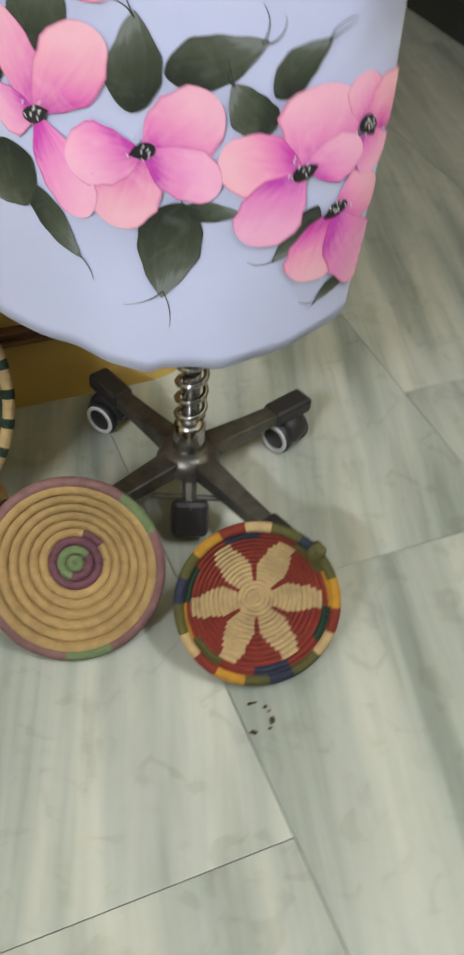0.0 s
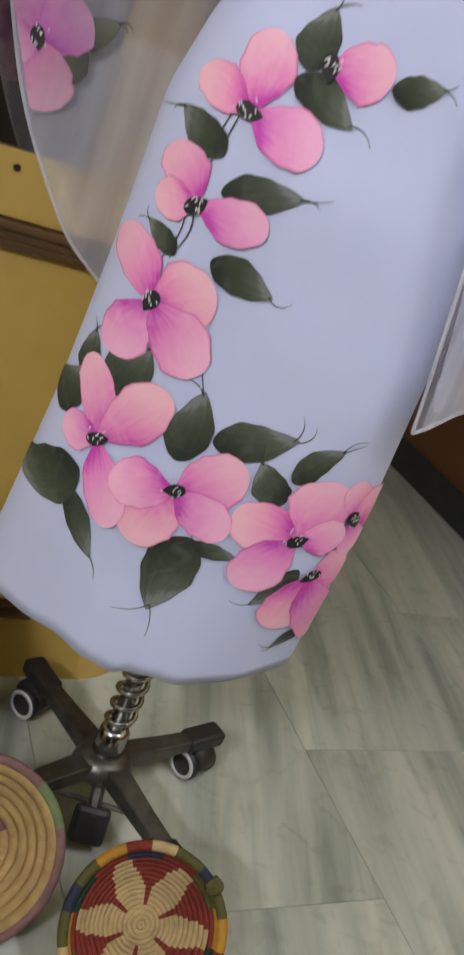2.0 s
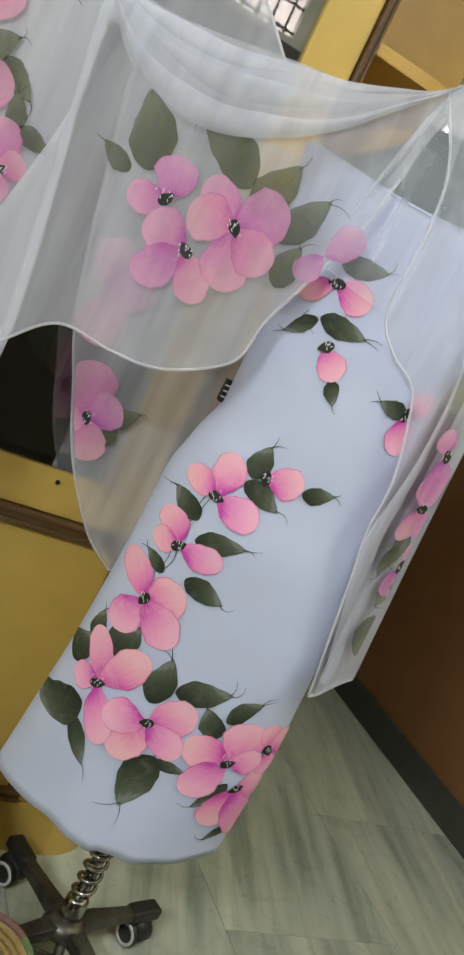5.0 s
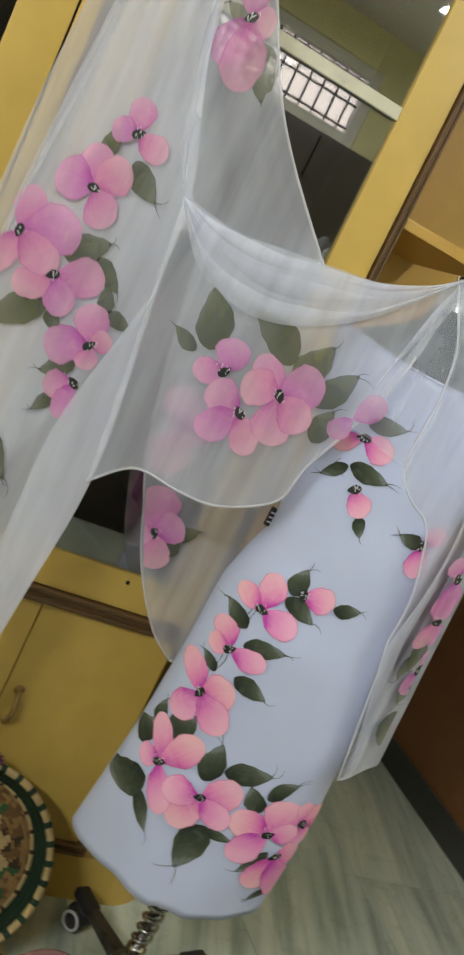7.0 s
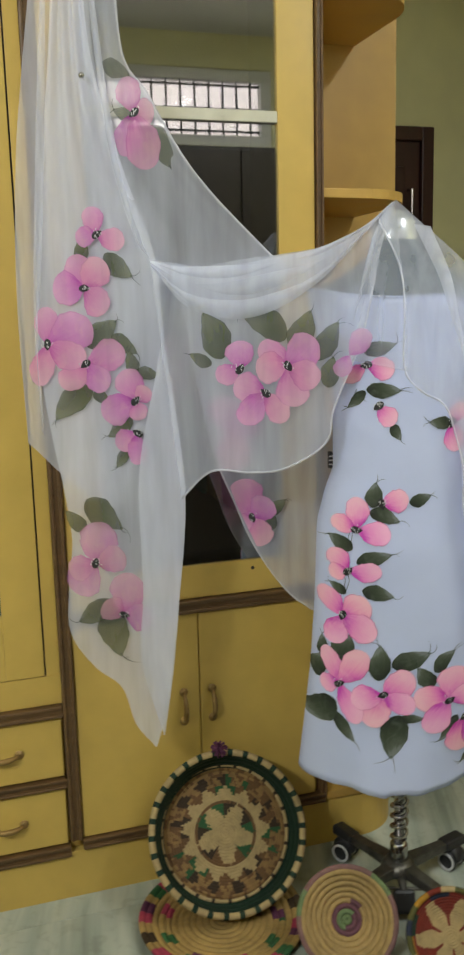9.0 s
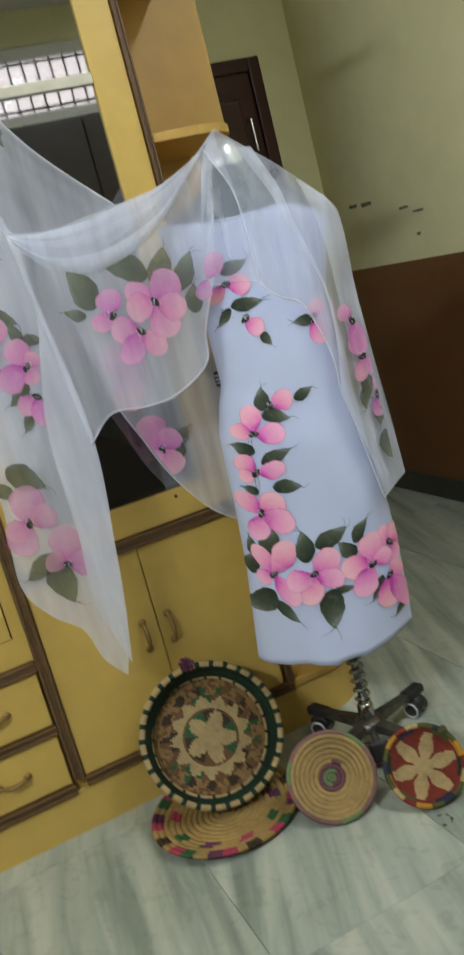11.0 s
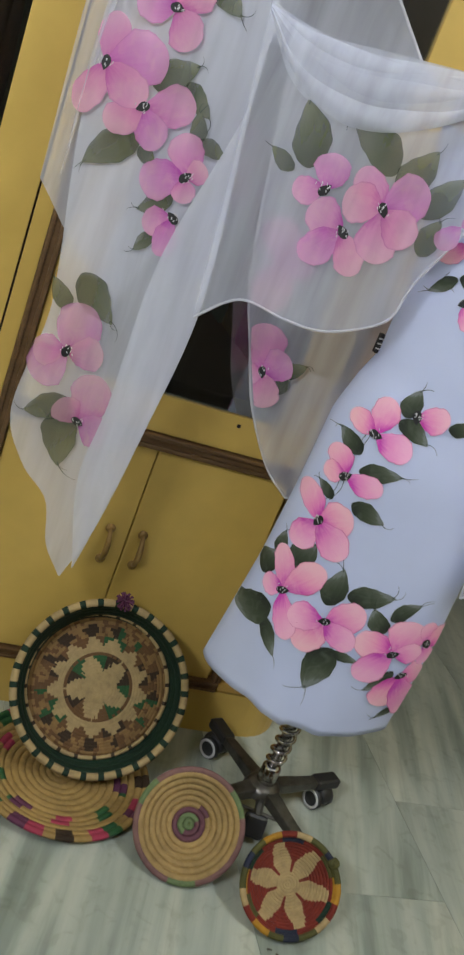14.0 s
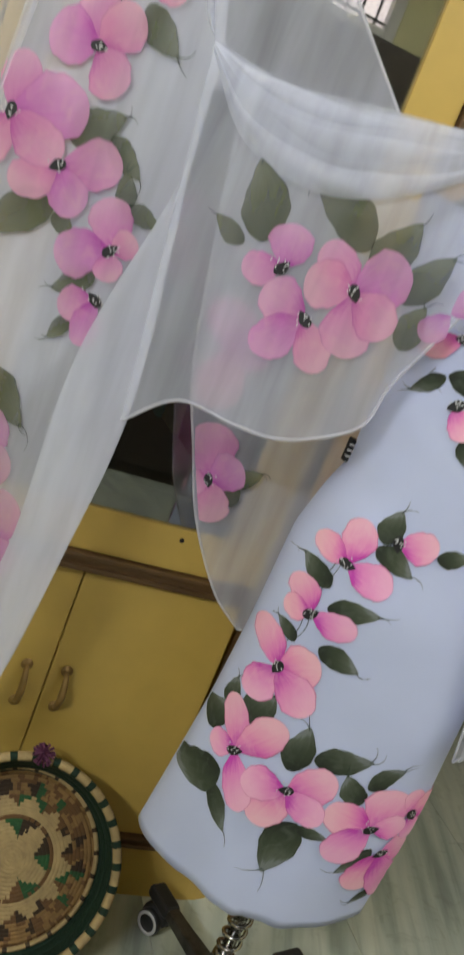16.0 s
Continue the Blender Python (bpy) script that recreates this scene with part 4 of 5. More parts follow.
def sheet(name, left_edge, right_edge, off, nu=26, nv=64, hems="lrb", label="", veil=None):
    """A hanging veil between two edges given from the top down as (s, z)."""
    a, b = smooth_line([(*p, 0) for p in left_edge], nv), smooth_line([(*p, 0) for p in right_edge], nv)
    bm = bmesh.new()
    g = []
    for i in range(nv):
        row = []
        for j in range(nu):
            u = j / (nu - 1)
            q = a[i].lerp(b[i], u)
            row.append(bm.verts.new(place(q.x, off(q.x, q.y, u, i / (nv - 1)), q.y)))
        g.append(row)
    for i in range(nv - 1):
        for j in range(nu - 1):
            bm.faces.new((g[i][j], g[i][j + 1], g[i + 1][j + 1], g[i + 1][j]))
    edges = {"l": [r[0].co.copy() for r in g], "r": [r[-1].co.copy() for r in g], "b": [v.co.copy() for v in g[-1]], "t": [v.co.copy() for v in g[0]]}
    ob = part(name, bm, veil or SHEER, stole, label, True)
    for k in hems:
        part("rolled_hem", tube(edges[k], 0.0021, 6), HEM, ob, "white rolled edge", True)
    return ob


def fold(u, v, k, amp, lean=0.0):
    return amp * math.sin(u * k * math.pi + lean * v * 4 + 0.7) * (0.35 + 0.65 * v)


def off_left(s, z, u=0.5, v=0.5):
    return 0.085 + 0.010 * math.sin(s * 38 + z * 3) * smoothstep((1.75 - z) / 0.5)


def off_swag(s, z, u=0.5, v=0.5):
    k = smoothstep((s + 0.17) / 0.15) * smoothstep((z - 1.36) / 0.20)
    return 0.132 * (1 - k) + 0.058 * k + 0.004 * math.sin(s * 45)


def off_drape(s, z, u=0.5, v=0.5):
    c, a = girth(min(z, 1.42))
    e = abs((s - c) / (a + 0.06))
    base = 0.125 * max(0.0, 1 - min(1, e) ** 2.6) + 0.004
    k = smoothstep((z - 1.38) / 0.20)
    return base * (1 - k) + k * 0.050 + 0.012 + 0.006 * math.sin(s * 60 + z * 6)


sheet("hanging_panel", [(-0.700, 2.16), (-0.735, 1.95), (-0.752, 1.844), (-0.774, 1.682), (-0.792, 1.40), (-0.789, 1.118)],
      [(-0.600, 2.16), (-0.605, 1.90), (-0.560, 1.70), (-0.500, 1.50), (-0.505, 1.25), (-0.600, 0.955)], lambda s, z, u, v: off_left(s, z) - 0.004, hems="")
sheet("front_fall", [(-0.665, 2.16), (-0.690, 1.90), (-0.722, 1.64), (-0.745, 1.30), (-0.705, 0.99), (-0.699, 0.892), (-0.719, 0.715), (-0.667, 0.628), (-0.608, 0.569), (-0.581, 0.479), (-0.538, 0.430)],
      [(-0.615, 2.16), (-0.608, 1.90), (-0.555, 1.68), (-0.497, 1.50), (-0.484, 1.34), (-0.452, 1.03), (-0.472, 0.768), (-0.497, 0.562), (-0.534, 0.432)], lambda s, z, u, v: off_left(s, z) + 0.004 + 0.006 * math.sin(u * 21) * smoothstep((z - 1.3) / 0.4), nu=40, nv=110, hems="", veil=DENSE)
sheet("turned_edge", [(-0.500, 1.50), (-0.489, 1.338), (-0.542, 1.065), (-0.547, 0.803), (-0.559, 0.636), (-0.515, 0.47)],
      [(-0.493, 1.496), (-0.484, 1.34), (-0.452, 1.03), (-0.472, 0.768), (-0.497, 0.562), (-0.512, 0.47)], lambda s, z, u, v: off_left(s, z) + 0.012 + 0.006 * math.sin(u * 3.1), nu=12, hems="", veil=DENSE)
sheet("upper_panel", [(-0.640, 2.16), (-0.620, 1.885), (-0.560, 1.65), (-0.508, 1.50), (-0.490, 1.44)], [(-0.560, 2.16), (-0.549, 1.899), (-0.500, 1.811), (-0.436, 1.695), (-0.370, 1.608), (-0.262, 1.494), (-0.225, 1.46)],
      lambda s, z, u, v: 0.060 + 0.04 * v + 0.004 * math.sin(u * 9 + 2 * math.sin(u * 5.1) + v) + 0.0005 * math.sin(u * 31 + v * 3), nu=60, hems="r")
swag_top = [(-0.497, 1.49), (-0.40, 1.475), (-0.309, 1.485), (-0.23, 1.493), (-0.117, 1.512), (-0.07, 1.548), (-0.020, 1.592)]
swag_low = [(-0.452, 1.008), (-0.388, 1.065), (-0.309, 1.061), (-0.235, 1.071), (-0.156, 1.119), (-0.140, 1.186), (-0.113, 1.255), (-0.084, 1.330), (-0.056, 1.45)]
sheet("swag", swag_top, swag_low, lambda s, z, u, v: off_swag(s, z) + 0.003 * math.sin(u * 16 + v * 5) * (1 - u), hems="r")


def sag(d):
    """A fold that falls from the pinch at the cabinet and closes up again before the neck."""
    fall = (0.06, 0.70, 1.12, 1.10, 0.66, 0.18, 0.0)
    line = ((-0.495, 1.486), (-0.43, 1.474), (-0.34, 1.474), (-0.25, 1.486), (-0.16, 1.504), (-0.08, 1.542), (-0.022, 1.590))
    return [(s, z - d * k) for (s, z), k in zip(line, fall)]


for k, (d, w, veil) in enumerate(((0.0, 0.026, SHEER), (0.0, 0.088, SHEER), (0.022, 0.034, SHEER), (0.060, 0.030, SHEER))):
    low = [(s, z - w * (0.10, 0.85, 1.2, 1.1, 0.7, 0.2, 0.02)[i]) for i, (s, z) in enumerate(sag(d))]
    sheet("gathered_fold", sag(d), low, lambda s, z, u, v, k=k, w=w: off_swag(s, z) + 0.004 + 0.0016 * k + min(0.006, w * 0.25) * math.sin(u * 3.1) + 0.002 * math.sin(v * 11 + k), nu=10, hems="", veil=veil)
for line, w in (([(-0.612, 2.10), (-0.585, 1.75), (-0.535, 1.54), (-0.500, 1.49)], 0.016),
                ([(-0.690, 2.10), (-0.728, 1.70), (-0.752, 1.35), (-0.748, 1.14)], 0.018)):
    sheet("pleat", line, [(s + w * (0.5, 1.0, 0.7, 0.04)[i], z) for i, (s, z) in enumerate(line)], lambda s, z, u, v: off_left(s, z) + 0.0075 + 0.004 * math.sin(u * 3.1), nu=8, hems="")
line = [(-0.040, 1.575), (-0.066, 1.505), (-0.088, 1.42), (-0.100, 1.36)]
sheet("fold_edge", line, [(s + 0.021 - 0.007 * i, z) for i, (s, z) in enumerate(line)], lambda s, z, u, v: off_swag(s, z) + 0.004 + 0.004 * math.sin(u * 3.1), nu=8, hems="")
sheet("shoulder_drape", [(-0.050, 1.562), (-0.011, 1.465), (-0.003, 1.371), (-0.002, 1.267), (0.031, 1.223), (0.078, 1.194), (0.101, 1.135), (0.119, 1.06), (0.121, 0.981), (0.134, 0.912), (0.165, 0.715)],
      [(-0.015, 1.594), (0.030, 1.554), (0.124, 1.460), (0.184, 1.396), (0.207, 1.350), (0.213, 1.20), (0.220, 1.04), (0.232, 0.872), (0.236, 0.738)], off_drape, hems="lb", veil=VEIL)
sheet("neck_panel", [(-0.042, 1.572), (-0.062, 1.48), (-0.090, 1.36), (-0.108, 1.285)], [(-0.018, 1.590), (-0.008, 1.48), (0.002, 1.37), (0.004, 1.262)],
      lambda s, z, u, v: max(off_swag(s, z), off_drape(s, z)) + 0.003 + 0.003 * math.sin(u * 7 + v * 2), nu=16, hems="", veil=THIN)
band = [(0.020, 1.545), (0.060, 1.448), (0.084, 1.366), (0.131, 1.224), (0.136, 1.107), (0.121, 0.981), (0.134, 0.912), (0.170, 0.745)]
sheet("doubled_edge", band, [(s + 0.020 + 0.012 * math.sin(z * 9), z - 0.006) for s, z in band], lambda s, z, u, v: off_drape(s, z) + 0.010 + 0.004 * math.sin(u * 3.1), nu=10, hems="")
sheet("side_fold", [(0.130, 1.45), (0.158, 1.30), (0.165, 1.10), (0.160, 0.95), (0.160, 0.80), (0.170, 0.72)],
      [(0.184, 1.396), (0.207, 1.33), (0.214, 1.15), (0.224, 0.95), (0.233, 0.80), (0.235, 0.742)], lambda s, z, u, v: off_drape(s, z) + 0.012, nu=12, hems="")
sheet("back_tail", [(-0.47, 1.42), (-0.414, 1.10), (-0.361, 0.951), (-0.316, 0.846), (-0.247, 0.746), (-0.189, 0.700)],
      [(-0.10, 1.42), (-0.10, 1.096), (-0.11, 0.997), (-0.12, 0.892), (-0.12, 0.833), (-0.12, 0.72)], lambda s, z, u, v: -0.08 + fold(u, v, 3, 0.006), hems="lb")


def on(fn, extra, most=9.0):
    def at(s, z, lift):
        s = min(s, most)
        return place(s, fn(s, z) + extra + lift, z)
    return at


def on_tail(s, z, lift):
    s = max(s, float(np.interp(z, (0.70, 0.75, 0.85, 0.95, 1.10, 1.42), (-0.185, -0.243, -0.312, -0.357, -0.410, -0.466))))
    return place(s, -0.072 + lift, z)


SWAG_FLOWERS = [
    ((-0.324, 1.272), [(-160, 0.051, 0.044), (89, 0.056, 0.058)], [(-0.38, 1.282, 154, 0.05), (-0.359, 1.293, 112, 0.098)]),
    ((-0.228, 1.276), [(140, 0.072, 0.050), (45, 0.075, 0.072), (-177, 0.065, 0.065), (-78, 0.082, 0.068), (-28, 0.069, 0.060)], [(-0.231, 1.33, 149, 0.105), (-0.216, 1.303, 68, 0.087)]),
    ((-0.274, 1.224), [(165, 0.066, 0.062), (-130, 0.079, 0.055), (-55, 0.070, 0.050)], []),
]
LEFT_FLOWERS = [
    ((-0.610, 1.544), [(105, 0.056, 0.046), (-173, 0.046, 0.042), (-20, 0.059, 0.046)], [(-0.597, 1.505, -40, 0.073), (-0.645, 1.489, 90, 0.052)]),
    ((-0.643, 1.439), [(107, 0.070, 0.055), (-179, 0.064, 0.070), (52, 0.070, 0.066), (-48, 0.066, 0.062)], []),
    ((-0.723, 1.327), [(91, 0.077, 0.050), (25, 0.099, 0.083), (-108, 0.088, 0.055), (-28, 0.082, 0.061)], [(-0.647, 1.322, 36, 0.086), (-0.59, 1.343, -36, 0.065)]),
    ((-0.650, 1.285), [(18, 0.092, 0.067), (-52, 0.069, 0.058), (-135, 0.067, 0.054)], [(-0.64, 1.244, -136, 0.105), (-0.638, 1.226, -30, 0.043)]),
    ((-0.544, 1.209), [(108, 0.068, 0.062), (-158, 0.083, 0.066), (40, 0.037, 0.040), (-80, 0.041, 0.040)], [(-0.544, 1.267, -12, 0.051), (-0.546, 1.261, 100, 0.052)]),
]
LEFT_FLOWERS += [
    ((-0.543, 1.142), [(-150, 0.057, 0.047), (-95, 0.067, 0.041)], [(-0.554, 1.175, -142, 0.07), (-0.569, 1.107, -122, 0.047)]),
    ((-0.649, 0.860), [(82, 0.090, 0.080), (-128, 0.080, 0.080), (8, 0.066, 0.062), (-165, 0.060, 0.058)], [(-0.663, 0.999, -42, 0.10), (-0.667, 0.93, 130, 0.062)]),
    ((-0.594, 0.740), [(78, 0.098, 0.080), (-5, 0.059, 0.066), (150, 0.052, 0.056)], [(-0.617, 0.772, -150, 0.086), (-0.625, 0.755, -80, 0.113)]),
]
for k, (c, pt, lv) in enumerate(SWAG_FLOWERS):
    paint_flower(stole, on(off_swag, 0.004), c, pt, lv, VPETAL, VLEAF, 200 + k)
paint_flower(stole, on(off_swag, 0.004), (-0.108, 1.295), [(52, 0.060, 0.044), (-120, 0.046, 0.036)], [(-0.172, 1.286, 60, 0.086), (-0.150, 1.232, 80, 0.062)], FAINT_PETAL, VLEAF, 203, False)
for k, (c, pt, lv) in enumerate(LEFT_FLOWERS):
    low_down = c[1] < 1.0
    paint_flower(stole, on(off_left, 0.0085), c, pt, lv, FAINT_PETAL if low_down else VPETAL, VLEAF, 300 + k)
paint_flower(stole, lambda s, z, lift: place(s, 0.084 + lift, z), (-0.526, 1.773), [(103, 0.069, 0.051), (-108, 0.084, 0.061), (4, 0.040, 0.050), (-76, 0.110, 0.071)],
             [(-0.519, 1.765, 161, 0.052), (-0.508, 1.747, -57, 0.095), (-0.584, 1.87, -27, 0.059)], FAINT_PETAL, FAINT_LEAF, 400)
paint_flower(stole, on(off_drape, 0.024, 0.210), (0.182, 1.127), [(126, 0.044, 0.038), (-80, 0.085, 0.055)], [(0.183, 1.004, -89, 0.06), (0.203, 0.932, -97, 0.056), (0.204, 0.863, -88, 0.07)], VPETAL, VLEAF, 401)
paint_flower(stole, on_tail, (-0.322, 0.920), [(107, 0.093, 0.085), (42, 0.060, 0.066), (-69, 0.070, 0.070), (-150, 0.030, 0.040)], [(-0.276, 0.891, 105, 0.058), (-0.285, 0.929, 40, 0.052)], VPETAL, VLEAF, 402)
paint_flower(stole, on_tail, (-0.370, 1.120), [(100, 0.080, 0.075), (20, 0.070, 0.066), (-80, 0.090, 0.080)], [], VPETAL, VLEAF, 403, False)

paint_flower(stole, on(off_drape, 0.024, 0.210), (0.190, 1.040), [(100, 0.060, 0.050), (-60, 0.050, 0.040), (-110, 0.055, 0.042)], [(0.178, 0.975, -100, 0.050)], VPETAL, VLEAF, 404)
paint_flower(stole, on(off_drape, 0.024, 0.210), (0.208, 0.945), [(60, 0.045, 0.040), (-95, 0.050, 0.045)], [], VPETAL, VLEAF, 405)
ball = bmesh.new()
bmesh.ops.create_icosphere(ball, subdivisions=3, radius=0.006)
bead = thing("bead_pin", place(-0.622, 0.108, 1.842), "small shining bead pin holding the stole", "pin")
part("bead", moved(ball, Matrix.Translation(place(-0.622, 0.108, 1.842))), CHROME, bead, "", True)
part("needle", tube([place(-0.622, 0.108, 1.842), place(-0.622, 0.070, 1.835)], 0.0008, 6), CHROME, bead)
clip = thing("clip", place(-0.145, 0.004, 1.06), "small black clip pinching the side of the dress", "clip")
part("clip_body", moved(box(-0.004, 0.004, -0.006, 0.006, -0.018, 0.018, 0.0015), Matrix.Translation(place(-0.145, 0.004, 1.065))), BLACK, clip)
for dz in (-0.009, 0.0, 0.009):
    part("clip_tooth", moved(box(-0.0052, 0.0052, -0.007, -0.0055, -0.0012, 0.0012), Matrix.Translation(place(-0.145, 0.004, 1.065 + dz))), DOT, clip, "pale clip tooth")

# ---- coiled straw baskets ----
def coil_bowl(owner, m, mats, radius, depth, coils, colour_of, flat=0.55, thick=1.0, sides=96):
    """Coils of wrapped straw from the middle to the rim; colour_of(ring, angle) gives the material's number."""
    step = radius / coils
    for ring in range(coils):
        bm = bmesh.new()
        r = (ring + 0.5) * step
        t = r / radius
        zc = depth * max(0.0, (t - flat) / (1 - flat)) ** 1.35
        t2 = (r + step) / radius
        slope = math.atan2(depth * (max(0.0, (t2 - flat) / (1 - flat)) ** 1.35) - zc, step)
        seg = 8
        loop = []
        for k in range(sides):
            a = 2 * math.pi * k / sides
            wob = 1 + 0.05 * math.sin(k * 2.1 + ring) + 0.04 * math.sin(k * 0.7 + ring * 2)
            line = []
            for j in range(seg):
                b = 2 * math.pi * j / seg
                cr, cz = step * 0.57 / max(0.30, math.cos(slope)) * math.cos(b), step * 0.46 * thick * math.sin(b) * wob
                rr = r + cr * math.cos(slope) - cz * math.sin(slope)
                zz = zc + cr * math.sin(slope) + cz * math.cos(slope)
                line.append(bm.verts.new((rr * math.cos(a), rr * math.sin(a), zz + 0.003 * math.sin(2 * a + 0.5) * t)))
            loop.append(line)
        for k in range(sides):
            mi = colour_of(ring, k / sides)
            for j in range(seg):
                a, b = loop[k], loop[(k + 1) % sides]
                f = bm.faces.new((a[j], b[j], b[(j + 1) % seg], a[(j + 1) % seg]))
                f.material_index, f.smooth = mi, True
        part("coil", moved(bm, m), mats, owner)


def rim_ring(radius, z, thick, sides, colour_of):
    bm = tube([(radius * math.cos(2 * math.pi * k / sides), radius * math.sin(2 * math.pi * k / sides), z + 0.003 * math.sin(4 * math.pi * k / sides + 0.5)) for k in range(sides)], thick, 8, True)
    bm.faces.ensure_lookup_table()
    for i, f in enumerate(bm.faces):
        f.material_index, f.smooth = colour_of((i // 8) / sides), True
    return bm


def facing(at, normal, spin=0.0):
    q = Vector(normal).to_track_quat("Z", "Y").to_matrix().to_4x4()
    return Matrix.Translation(at) @ q @ pose(0, 0, 0, 0, 0, spin)


random.seed(7)
# flat round tray on the floor
mat_at = facing((-0.435, -0.215, 0.006), (0.0, -0.03, 1.0), 20)
tray = thing("round_tray", mat_at.translation, "flat coiled straw tray with coloured patches lying on the floor", "tray")


def tray_colour(ring, t):
    if ring >= 11:
        return (0, 1, 3, 0, 2, 1, 0, 4)[int(t * 34) % 8]
    if ring in (8, 9):
        k = (t * 9 + 0.06 * math.sin(ring * 3)) % 1
        if k < 0.40:
            return (1, 3, 2)[int(t * 9) % 3]
    return 0


coil_bowl(tray, mat_at, [STRAW, PINK, PURPLE, MIDGREEN, DARKBROWN], 0.190, 0.020, 13, tray_colour, 0.6, 0.9)

# big bowl leaning on the cabinet
big_at = facing((-0.398, -0.150, 0.186), (-0.10, -0.83, 0.50), 0)
big = thing("large_basket", (-0.372, -0.155, 0.0), "large straw basket with star pattern leaning on the cabinet", "basket")


def star(t, n, sharp=1.0):
    return abs(((t * n) % 1) - 0.5) * 2


def big_colour(ring, t):
    """A ragged five-pointed star, a pale ring, a zigzag, dark triangles and the green wall."""
    rag = noise.noise(Vector((math.cos(t * 6.283) * 11, math.sin(t * 6.283) * 11, ring * 0.6)))
    if ring >= 22:
        return 3
    r = (ring + 0.5) / 22 + 0.030 * rag
    if r < 0.47:
        k = star(t + 0.055 + 0.014 * rag, 5)
        return 1 if r < 0.24 + 0.27 * k else (2, 4, 2, 4, 5)[int((t + 0.055) * 5 + 0.5) % 5]
    if r < 0.52:
        return 1 if ring % 2 else 5
    if r < 0.72:
        k = star(t + 0.01 * rag, 13)
        return 1 if (r - 0.52) / 0.20 < 0.30 + 0.8 * k else (5, 4, 5, 2, 5)[int(t * 13 + 0.5) % 5]
    k = star(t + 0.5 / 13 + 0.01 * rag, 13)
    if r < 0.90 and k < 0.62 - abs(r - 0.82) * 5:
        return (4, 5, 2, 4, 4)[int(t * 13) % 5]
    return 5 if rag > 0.12 else 0


coil_bowl(big, big_at @ Matrix.Translation((0.004, -0.004, -0.060)), [TAN, PALE, MIDGREEN, GREEN, DARKBROWN, UMBER], 0.176, 0.074, 26, big_colour, 0.84, 0.40, 216)
part("rim", moved(rim_ring(0.178, 0.014, 0.0085, 180, lambda t: 1 if (t * 30) % 1 < 0.55 else 0), big_at), [GREEN, PALE], big, "rim of green and pale straw checks")
part("inner_rim", moved(rim_ring(0.152, -0.050, 0.0045, 120, lambda t: 1 if (t * 24) % 1 < 0.7 else 0), big_at), [DARKBROWN, PALE], big)
tas = bmesh.new()
for k in range(60):
    d = Vector((random.gauss(0, 1), random.gauss(0, 1), random.gauss(0, 1))).normalized()
    a = Vector((-0.392, -0.078, 0.362))
    me_ = tube([a, a + d * 0.013 + Vector((0, 0, -0.002)), a + d * 0.021 + Vector((0, 0, -0.004))], 0.0020, 4)
    tmp = bpy.data.meshes.new("tmp")
    me_.to_mesh(tmp)
    me_.free()
    tas.from_mesh(tmp)
    bpy.data.meshes.remove(tmp)
part("pompom", tas, PURPLE, big, "small purple wool pompom")

# shallow straw bowl with a purple and green middle
small_at = facing((-0.206, -0.400, 0.086), (-0.30, -0.72, 0.62), 40)
small = thing("straw_bowl", (-0.212, -0.42, 0), "pale straw bowl with a purple and green middle", "basket")


def small_colour(ring, t):
    turn = ring + t
    return 2 if turn < 1.6 else 1 if turn < 3.1 else 0


coil_bowl(small, small_at @ Matrix.Translation((0, 0, -0.03)), [HONEY, PLUM, SAGE], 0.101, 0.036, 9, small_colour, 0.35, 1.25)
part("rim", moved(rim_ring(0.104, 0.004, 0.0068, 96, lambda t: 1 if (t * 3.0 + 0.1) % 1 < 0.25 else 0), small_at), [MAUVE, SAGE], small, "faded mauve and green rim")

# red bowl with a six-petalled flower
red_at = facing((-0.016, -0.515, 0.078), (-0.28, -0.72, 0.64), 0)
red = thing("red_basket", (-0.04, -0.535, 0), "small red straw basket with a pale six-petalled flower and checked rim", "basket")


def red_colour(ring, t):
    r = ring / 16
    k = star(t + 0.156, 6)
    if r < 0.22 or r < 0.82 and k > 0.20 + 1.5 * max(0.0, r - 0.45):
        return 1
    if r < 0.87:
        return 0
    return (2, 3, 0, 4, 0, 5)[int(t * 12) % 6] if ring % 2 or r > 0.9 else (0, 3, 0, 4, 0, 5)[int(t * 12) % 6]


coil_bowl(red, red_at @ Matrix.Translation((0, 0, -0.022)), [RED, PALE, GOLD, OLIVE, NAVY, GREEN], 0.089, 0.028, 16, red_colour, 0.45, 0.9, 108)
part("rim", moved(rim_ring(0.092, 0.006, 0.0065, 96, lambda t: (0, 1, 2, 1, 3, 4)[int(t * 18) % 6]), red_at), [GOLD, OLIVE, NAVY, PALE, RED], red, "rim of mustard, olive and navy straw")
knob = bmesh.new()
bmesh.ops.create_icosphere(knob, subdivisions=2, radius=0.012)
for v in knob.verts:
    v.co *= 1 + 0.35 * noise.noise(v.co * 160)
part("tie_knot", moved(knob, red_at @ Matrix.Translation((0.066, 0.066, 0.010))), OLIVE, red, "frayed olive tie knot")

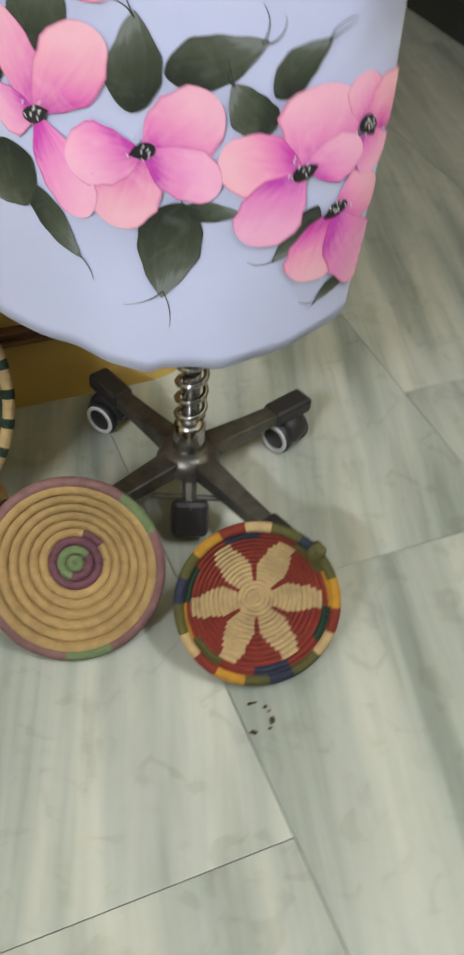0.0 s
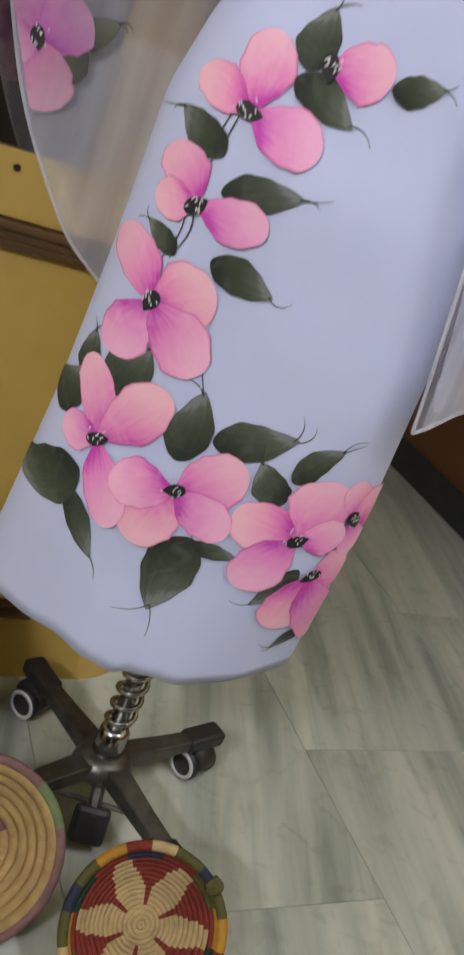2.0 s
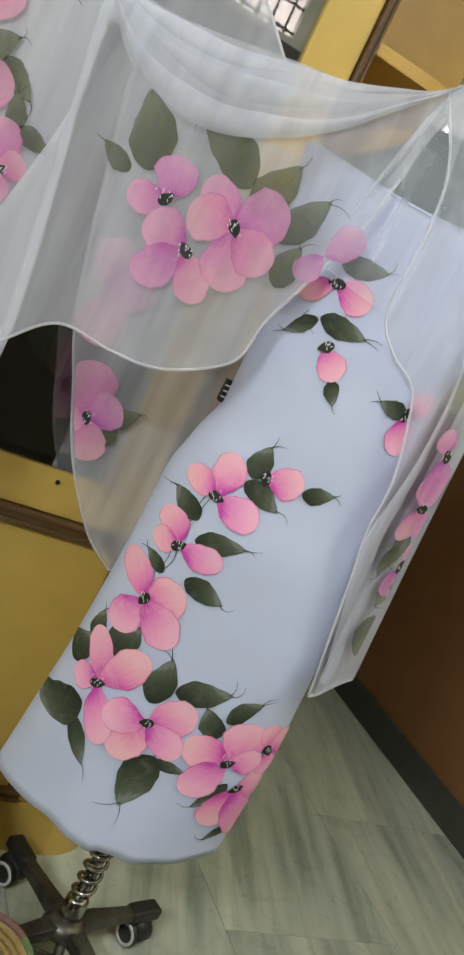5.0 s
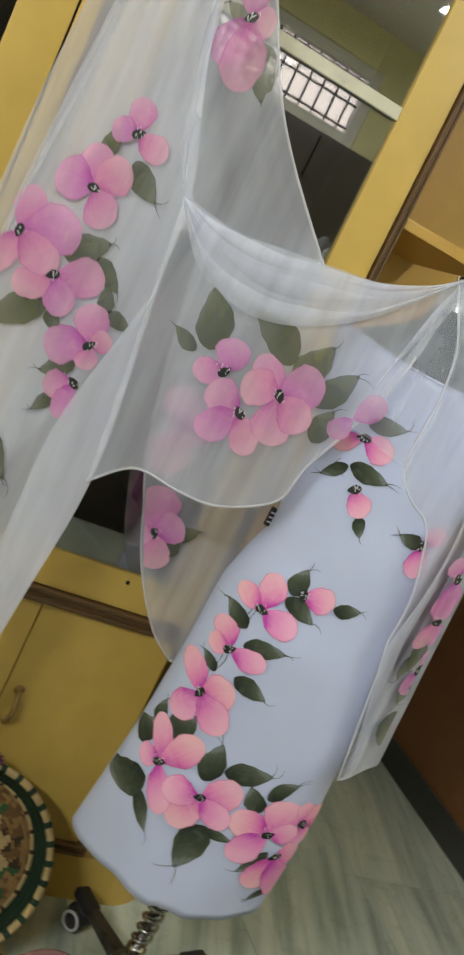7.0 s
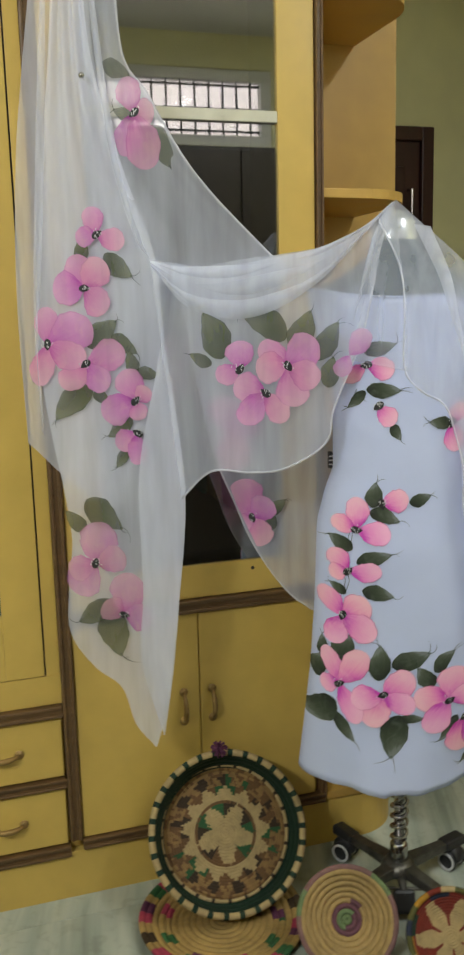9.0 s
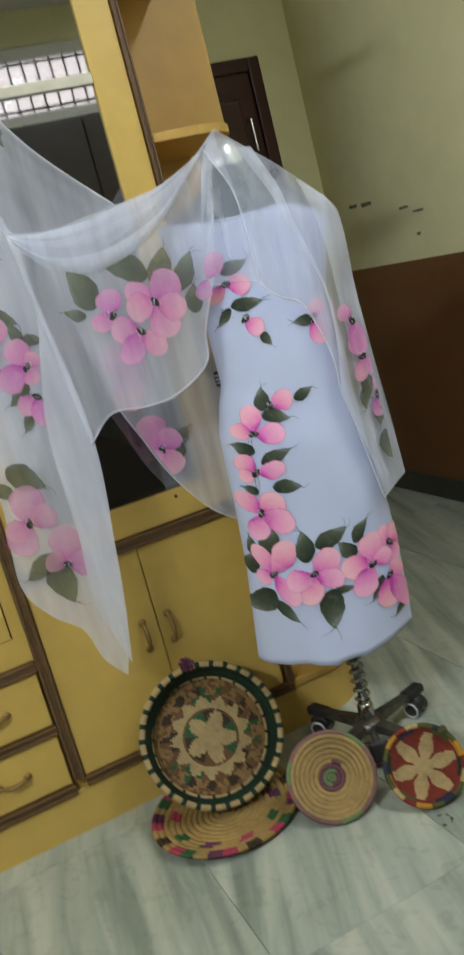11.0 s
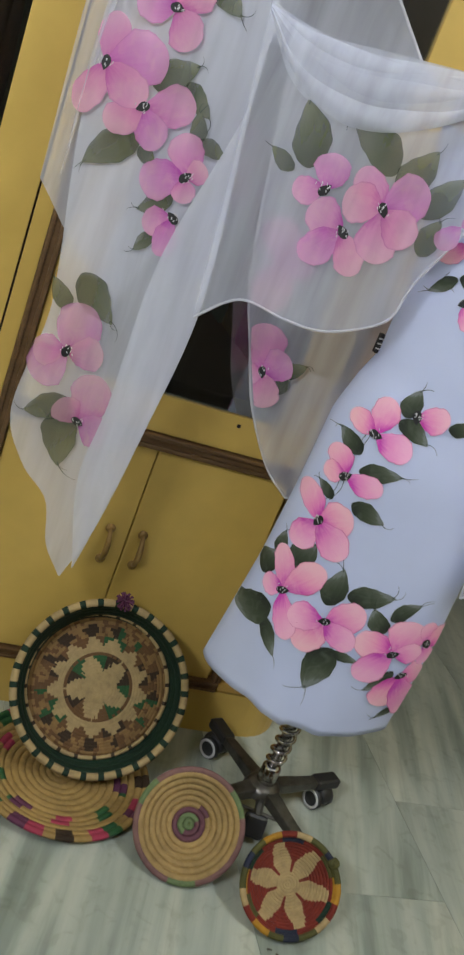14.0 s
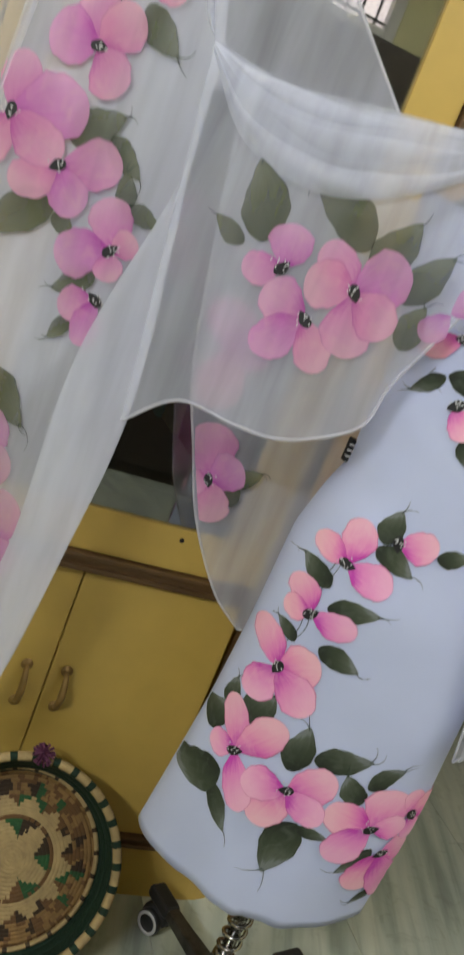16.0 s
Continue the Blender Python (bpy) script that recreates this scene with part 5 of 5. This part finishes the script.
# ---- small marks and clutter ----
for k in range(12):
    a = random.uniform(0, 6.28)
    bm = bmesh.new()
    bmesh.ops.create_icosphere(bm, subdivisions=1, radius=random.uniform(0.0012, 0.0028))
    at = Vector((-0.052 + 0.017 * math.cos(a), -0.615 + 0.020 * math.sin(a), 0.0015))
    tagged(mesh_object("crumb", moved(bm, Matrix.Translation(at) @ Matrix.Diagonal((1.4, 1, 0.6, 1))), DARKBROWN), "dark brown dried crumb on the floor", "crumb", "crumbs before the red basket")
CHIP = mat("chipped_plaster", (0.27, 0.22, 0.14), 0.9, vary=0.3, scale=60)
for y, z, w, h in ((1.517, 1.409, 0.030, 0.010), (1.409, 1.402, 0.040, 0.016), (1.06, 1.225, 0.010, 0.012), (1.13, 1.345, 0.03, 0.007), (1.034, 1.318, 0.035, 0.009)):
    bm = box(X1 - 0.0035, X1 + 0.004, y - w, y + w, z - h / 2, z + h / 2, 0.002)
    for v in bm.verts:
        v.co += Vector((0, noise.noise(v.co * 90) * 0.008, noise.noise(v.co * 110) * 0.005))
    part("plaster_chip", bm, CHIP, east, "chipped plaster mark")

# things behind the glass
for k, (x, col) in enumerate(((-0.30, (0.75, 0.22, 0.34)), (-0.280, (0.68, 0.18, 0.38)), (-0.325, (0.52, 0.42, 0.16)), (-0.350, (0.10, 0.36, 0.34)))):
    m = mat("folded_cloth", col, 0.85, scale=60, bump=0.2)
    c = box(x - 0.006, x + 0.006, 0.10, 0.24, 0.885 + 0.02 * k, 1.19, 0.004)
    for v in c.verts:
        v.co.x += (1.19 - v.co.z) * (0.12 - 0.05 * k)
    tagged(mesh_object("hanging_ribbon", c, m), "narrow coloured ribbon hanging inside the glazed cabinet", "ribbon", "ribbons in the cabinet")
jug = thing("dark_ornament", (-0.24, 0.25, 1.22), "dark brown curved ornament standing inside the cabinet", "ornament")
part("ornament_body", tube([(-0.22, 0.26, 1.218), (-0.215, 0.26, 1.35), (-0.225, 0.25, 1.48), (-0.245, 0.24, 1.58), (-0.235, 0.24, 1.64)], 0.022, 10, taper=lambda t: 1 - 0.6 * t), mat("dark_brown_wood", (0.10, 0.05, 0.02), 0.4), jug, "", True)

# kept behind the glass of the tall cabinet
PRINT = mat("white_cotton_with_grey_leaf_print", (0.62, 0.60, 0.56), 0.85, vary=0.1, scale=34, other=(0.16, 0.15, 0.13), bump=0.3, bump_scale=60)
bm = bmesh.new()
bmesh.ops.create_icosphere(bm, subdivisions=5, radius=1.0)
for v in bm.verts:
    c = v.co.copy()
    v.co = Vector((c.x * 0.17, c.y * 0.10, c.z * 0.12 if c.z > 0 else c.z * 0.085)) * (1 + 0.16 * noise.noise(c * 1.7) + 0.06 * noise.noise(c * 5))
tagged(mesh_object("cloth_bundle", moved(bm, Matrix.Translation((-1.035, 0.20, 0.772))), PRINT, None, "", True), "white cotton bundle with a grey leaf print on a cabinet shelf", "cloth")
carton = thing("flat_box", (-1.02, 0.072, 0.678), "flat yellow box with a dark green end on a cabinet shelf", "box")
part("box_body", box(-1.22, -0.905, 0.052, 0.090, 0.678, 0.712, 0.002), mat("bright_yellow_card", (0.62, 0.60, 0.06), 0.5, scale=20), carton)
part("box_end", box(-0.905, -0.880, 0.052, 0.090, 0.678, 0.718, 0.002), mat("dark_green_card", (0.03, 0.07, 0.02), 0.5, scale=20), carton, "dark green end")
for x, w, col, lab in ((-0.925, 0.040, (0.30, 0.075, 0.035), "dark red-brown"), (-1.00, 0.045, (0.45, 0.14, 0.05), "rust brown"), (-1.09, 0.05, (0.08, 0.22, 0.24), "dark teal"), (-1.18, 0.045, (0.10, 0.03, 0.02), "dark red-brown")):
    m = mat("hanging_cloth", col, 0.8, vary=0.25, scale=30, stretch=(3, 1, 0.2), bump=0.2)
    bm = bmesh.new()
    rows = []
    for i in range(30):
        z = 2.16 - i * 0.034
        rows.append([bm.verts.new((x + (w + 0.012 * math.sin(i * 0.3)) * math.cos(a), 0.20 + (0.10 + 0.012 * math.sin(5 * a + i * 0.12)) * math.sin(a), z)) for a in [q * math.pi / 14 for q in range(28)]])
    for r0, r1 in zip(rows, rows[1:]):
        for q in range(28):
            bm.faces.new((r0[q], r0[(q + 1) % 28], r1[(q + 1) % 28], r1[q]))
    bm.faces.new(rows[0][::-1]), bm.faces.new(rows[-1])
    tagged(mesh_object("hanging_garment", bm, m, None, "", True), lab + " garment hanging inside the tall glazed cabinet", "garment", "garments in the tall cabinet")
part("hanging_rod", tube([(LX0 + 0.018, 0.20, 2.168), (-0.776, 0.20, 2.168)], 0.009, 10), CHROME, left)

# ---- marble slabs of the floor, last ----
random.seed(3)
SW, SL = 0.484, 0.93
edges_x = [-0.070 + SW * k for k in range(-6, 4)]
slab_count = 0
shared = {}
for i, x0 in enumerate(edges_x):
    x1 = min(x0 + SW, X1)
    if x1 <= X0 or x0 >= X1:
        continue
    x0 = max(x0, X0)
    offset = {5: -0.755, 6: -0.448, 7: -0.155}.get(i, -0.45 + 0.37 * (i % 3))
    k0 = math.floor((Y0 - offset) / SL)
    y = offset + k0 * SL
    while y < Y1:
        a, b = max(y, Y0), min(y + SL, Y1)
        if b - a > 0.02:
            key = (round(x1 - x0, 3), round(b - a, 3))
            if key not in shared:
                w, h = key[0] / 2 - 0.0005, key[1] / 2 - 0.0005
                bm = box(-w, w, -h, h, -0.006, 0.0, 0.0006)
                me = bpy.data.meshes.new("slab")
                bm.to_mesh(me)
                bm.free()
                me.materials.append(MARBLE)
                shared[key] = me
            ob = new("slab", shared[key])
            ob.location = ((x0 + x1) / 2, (a + b) / 2, 0)
            ob.parent = floor
        y += SL
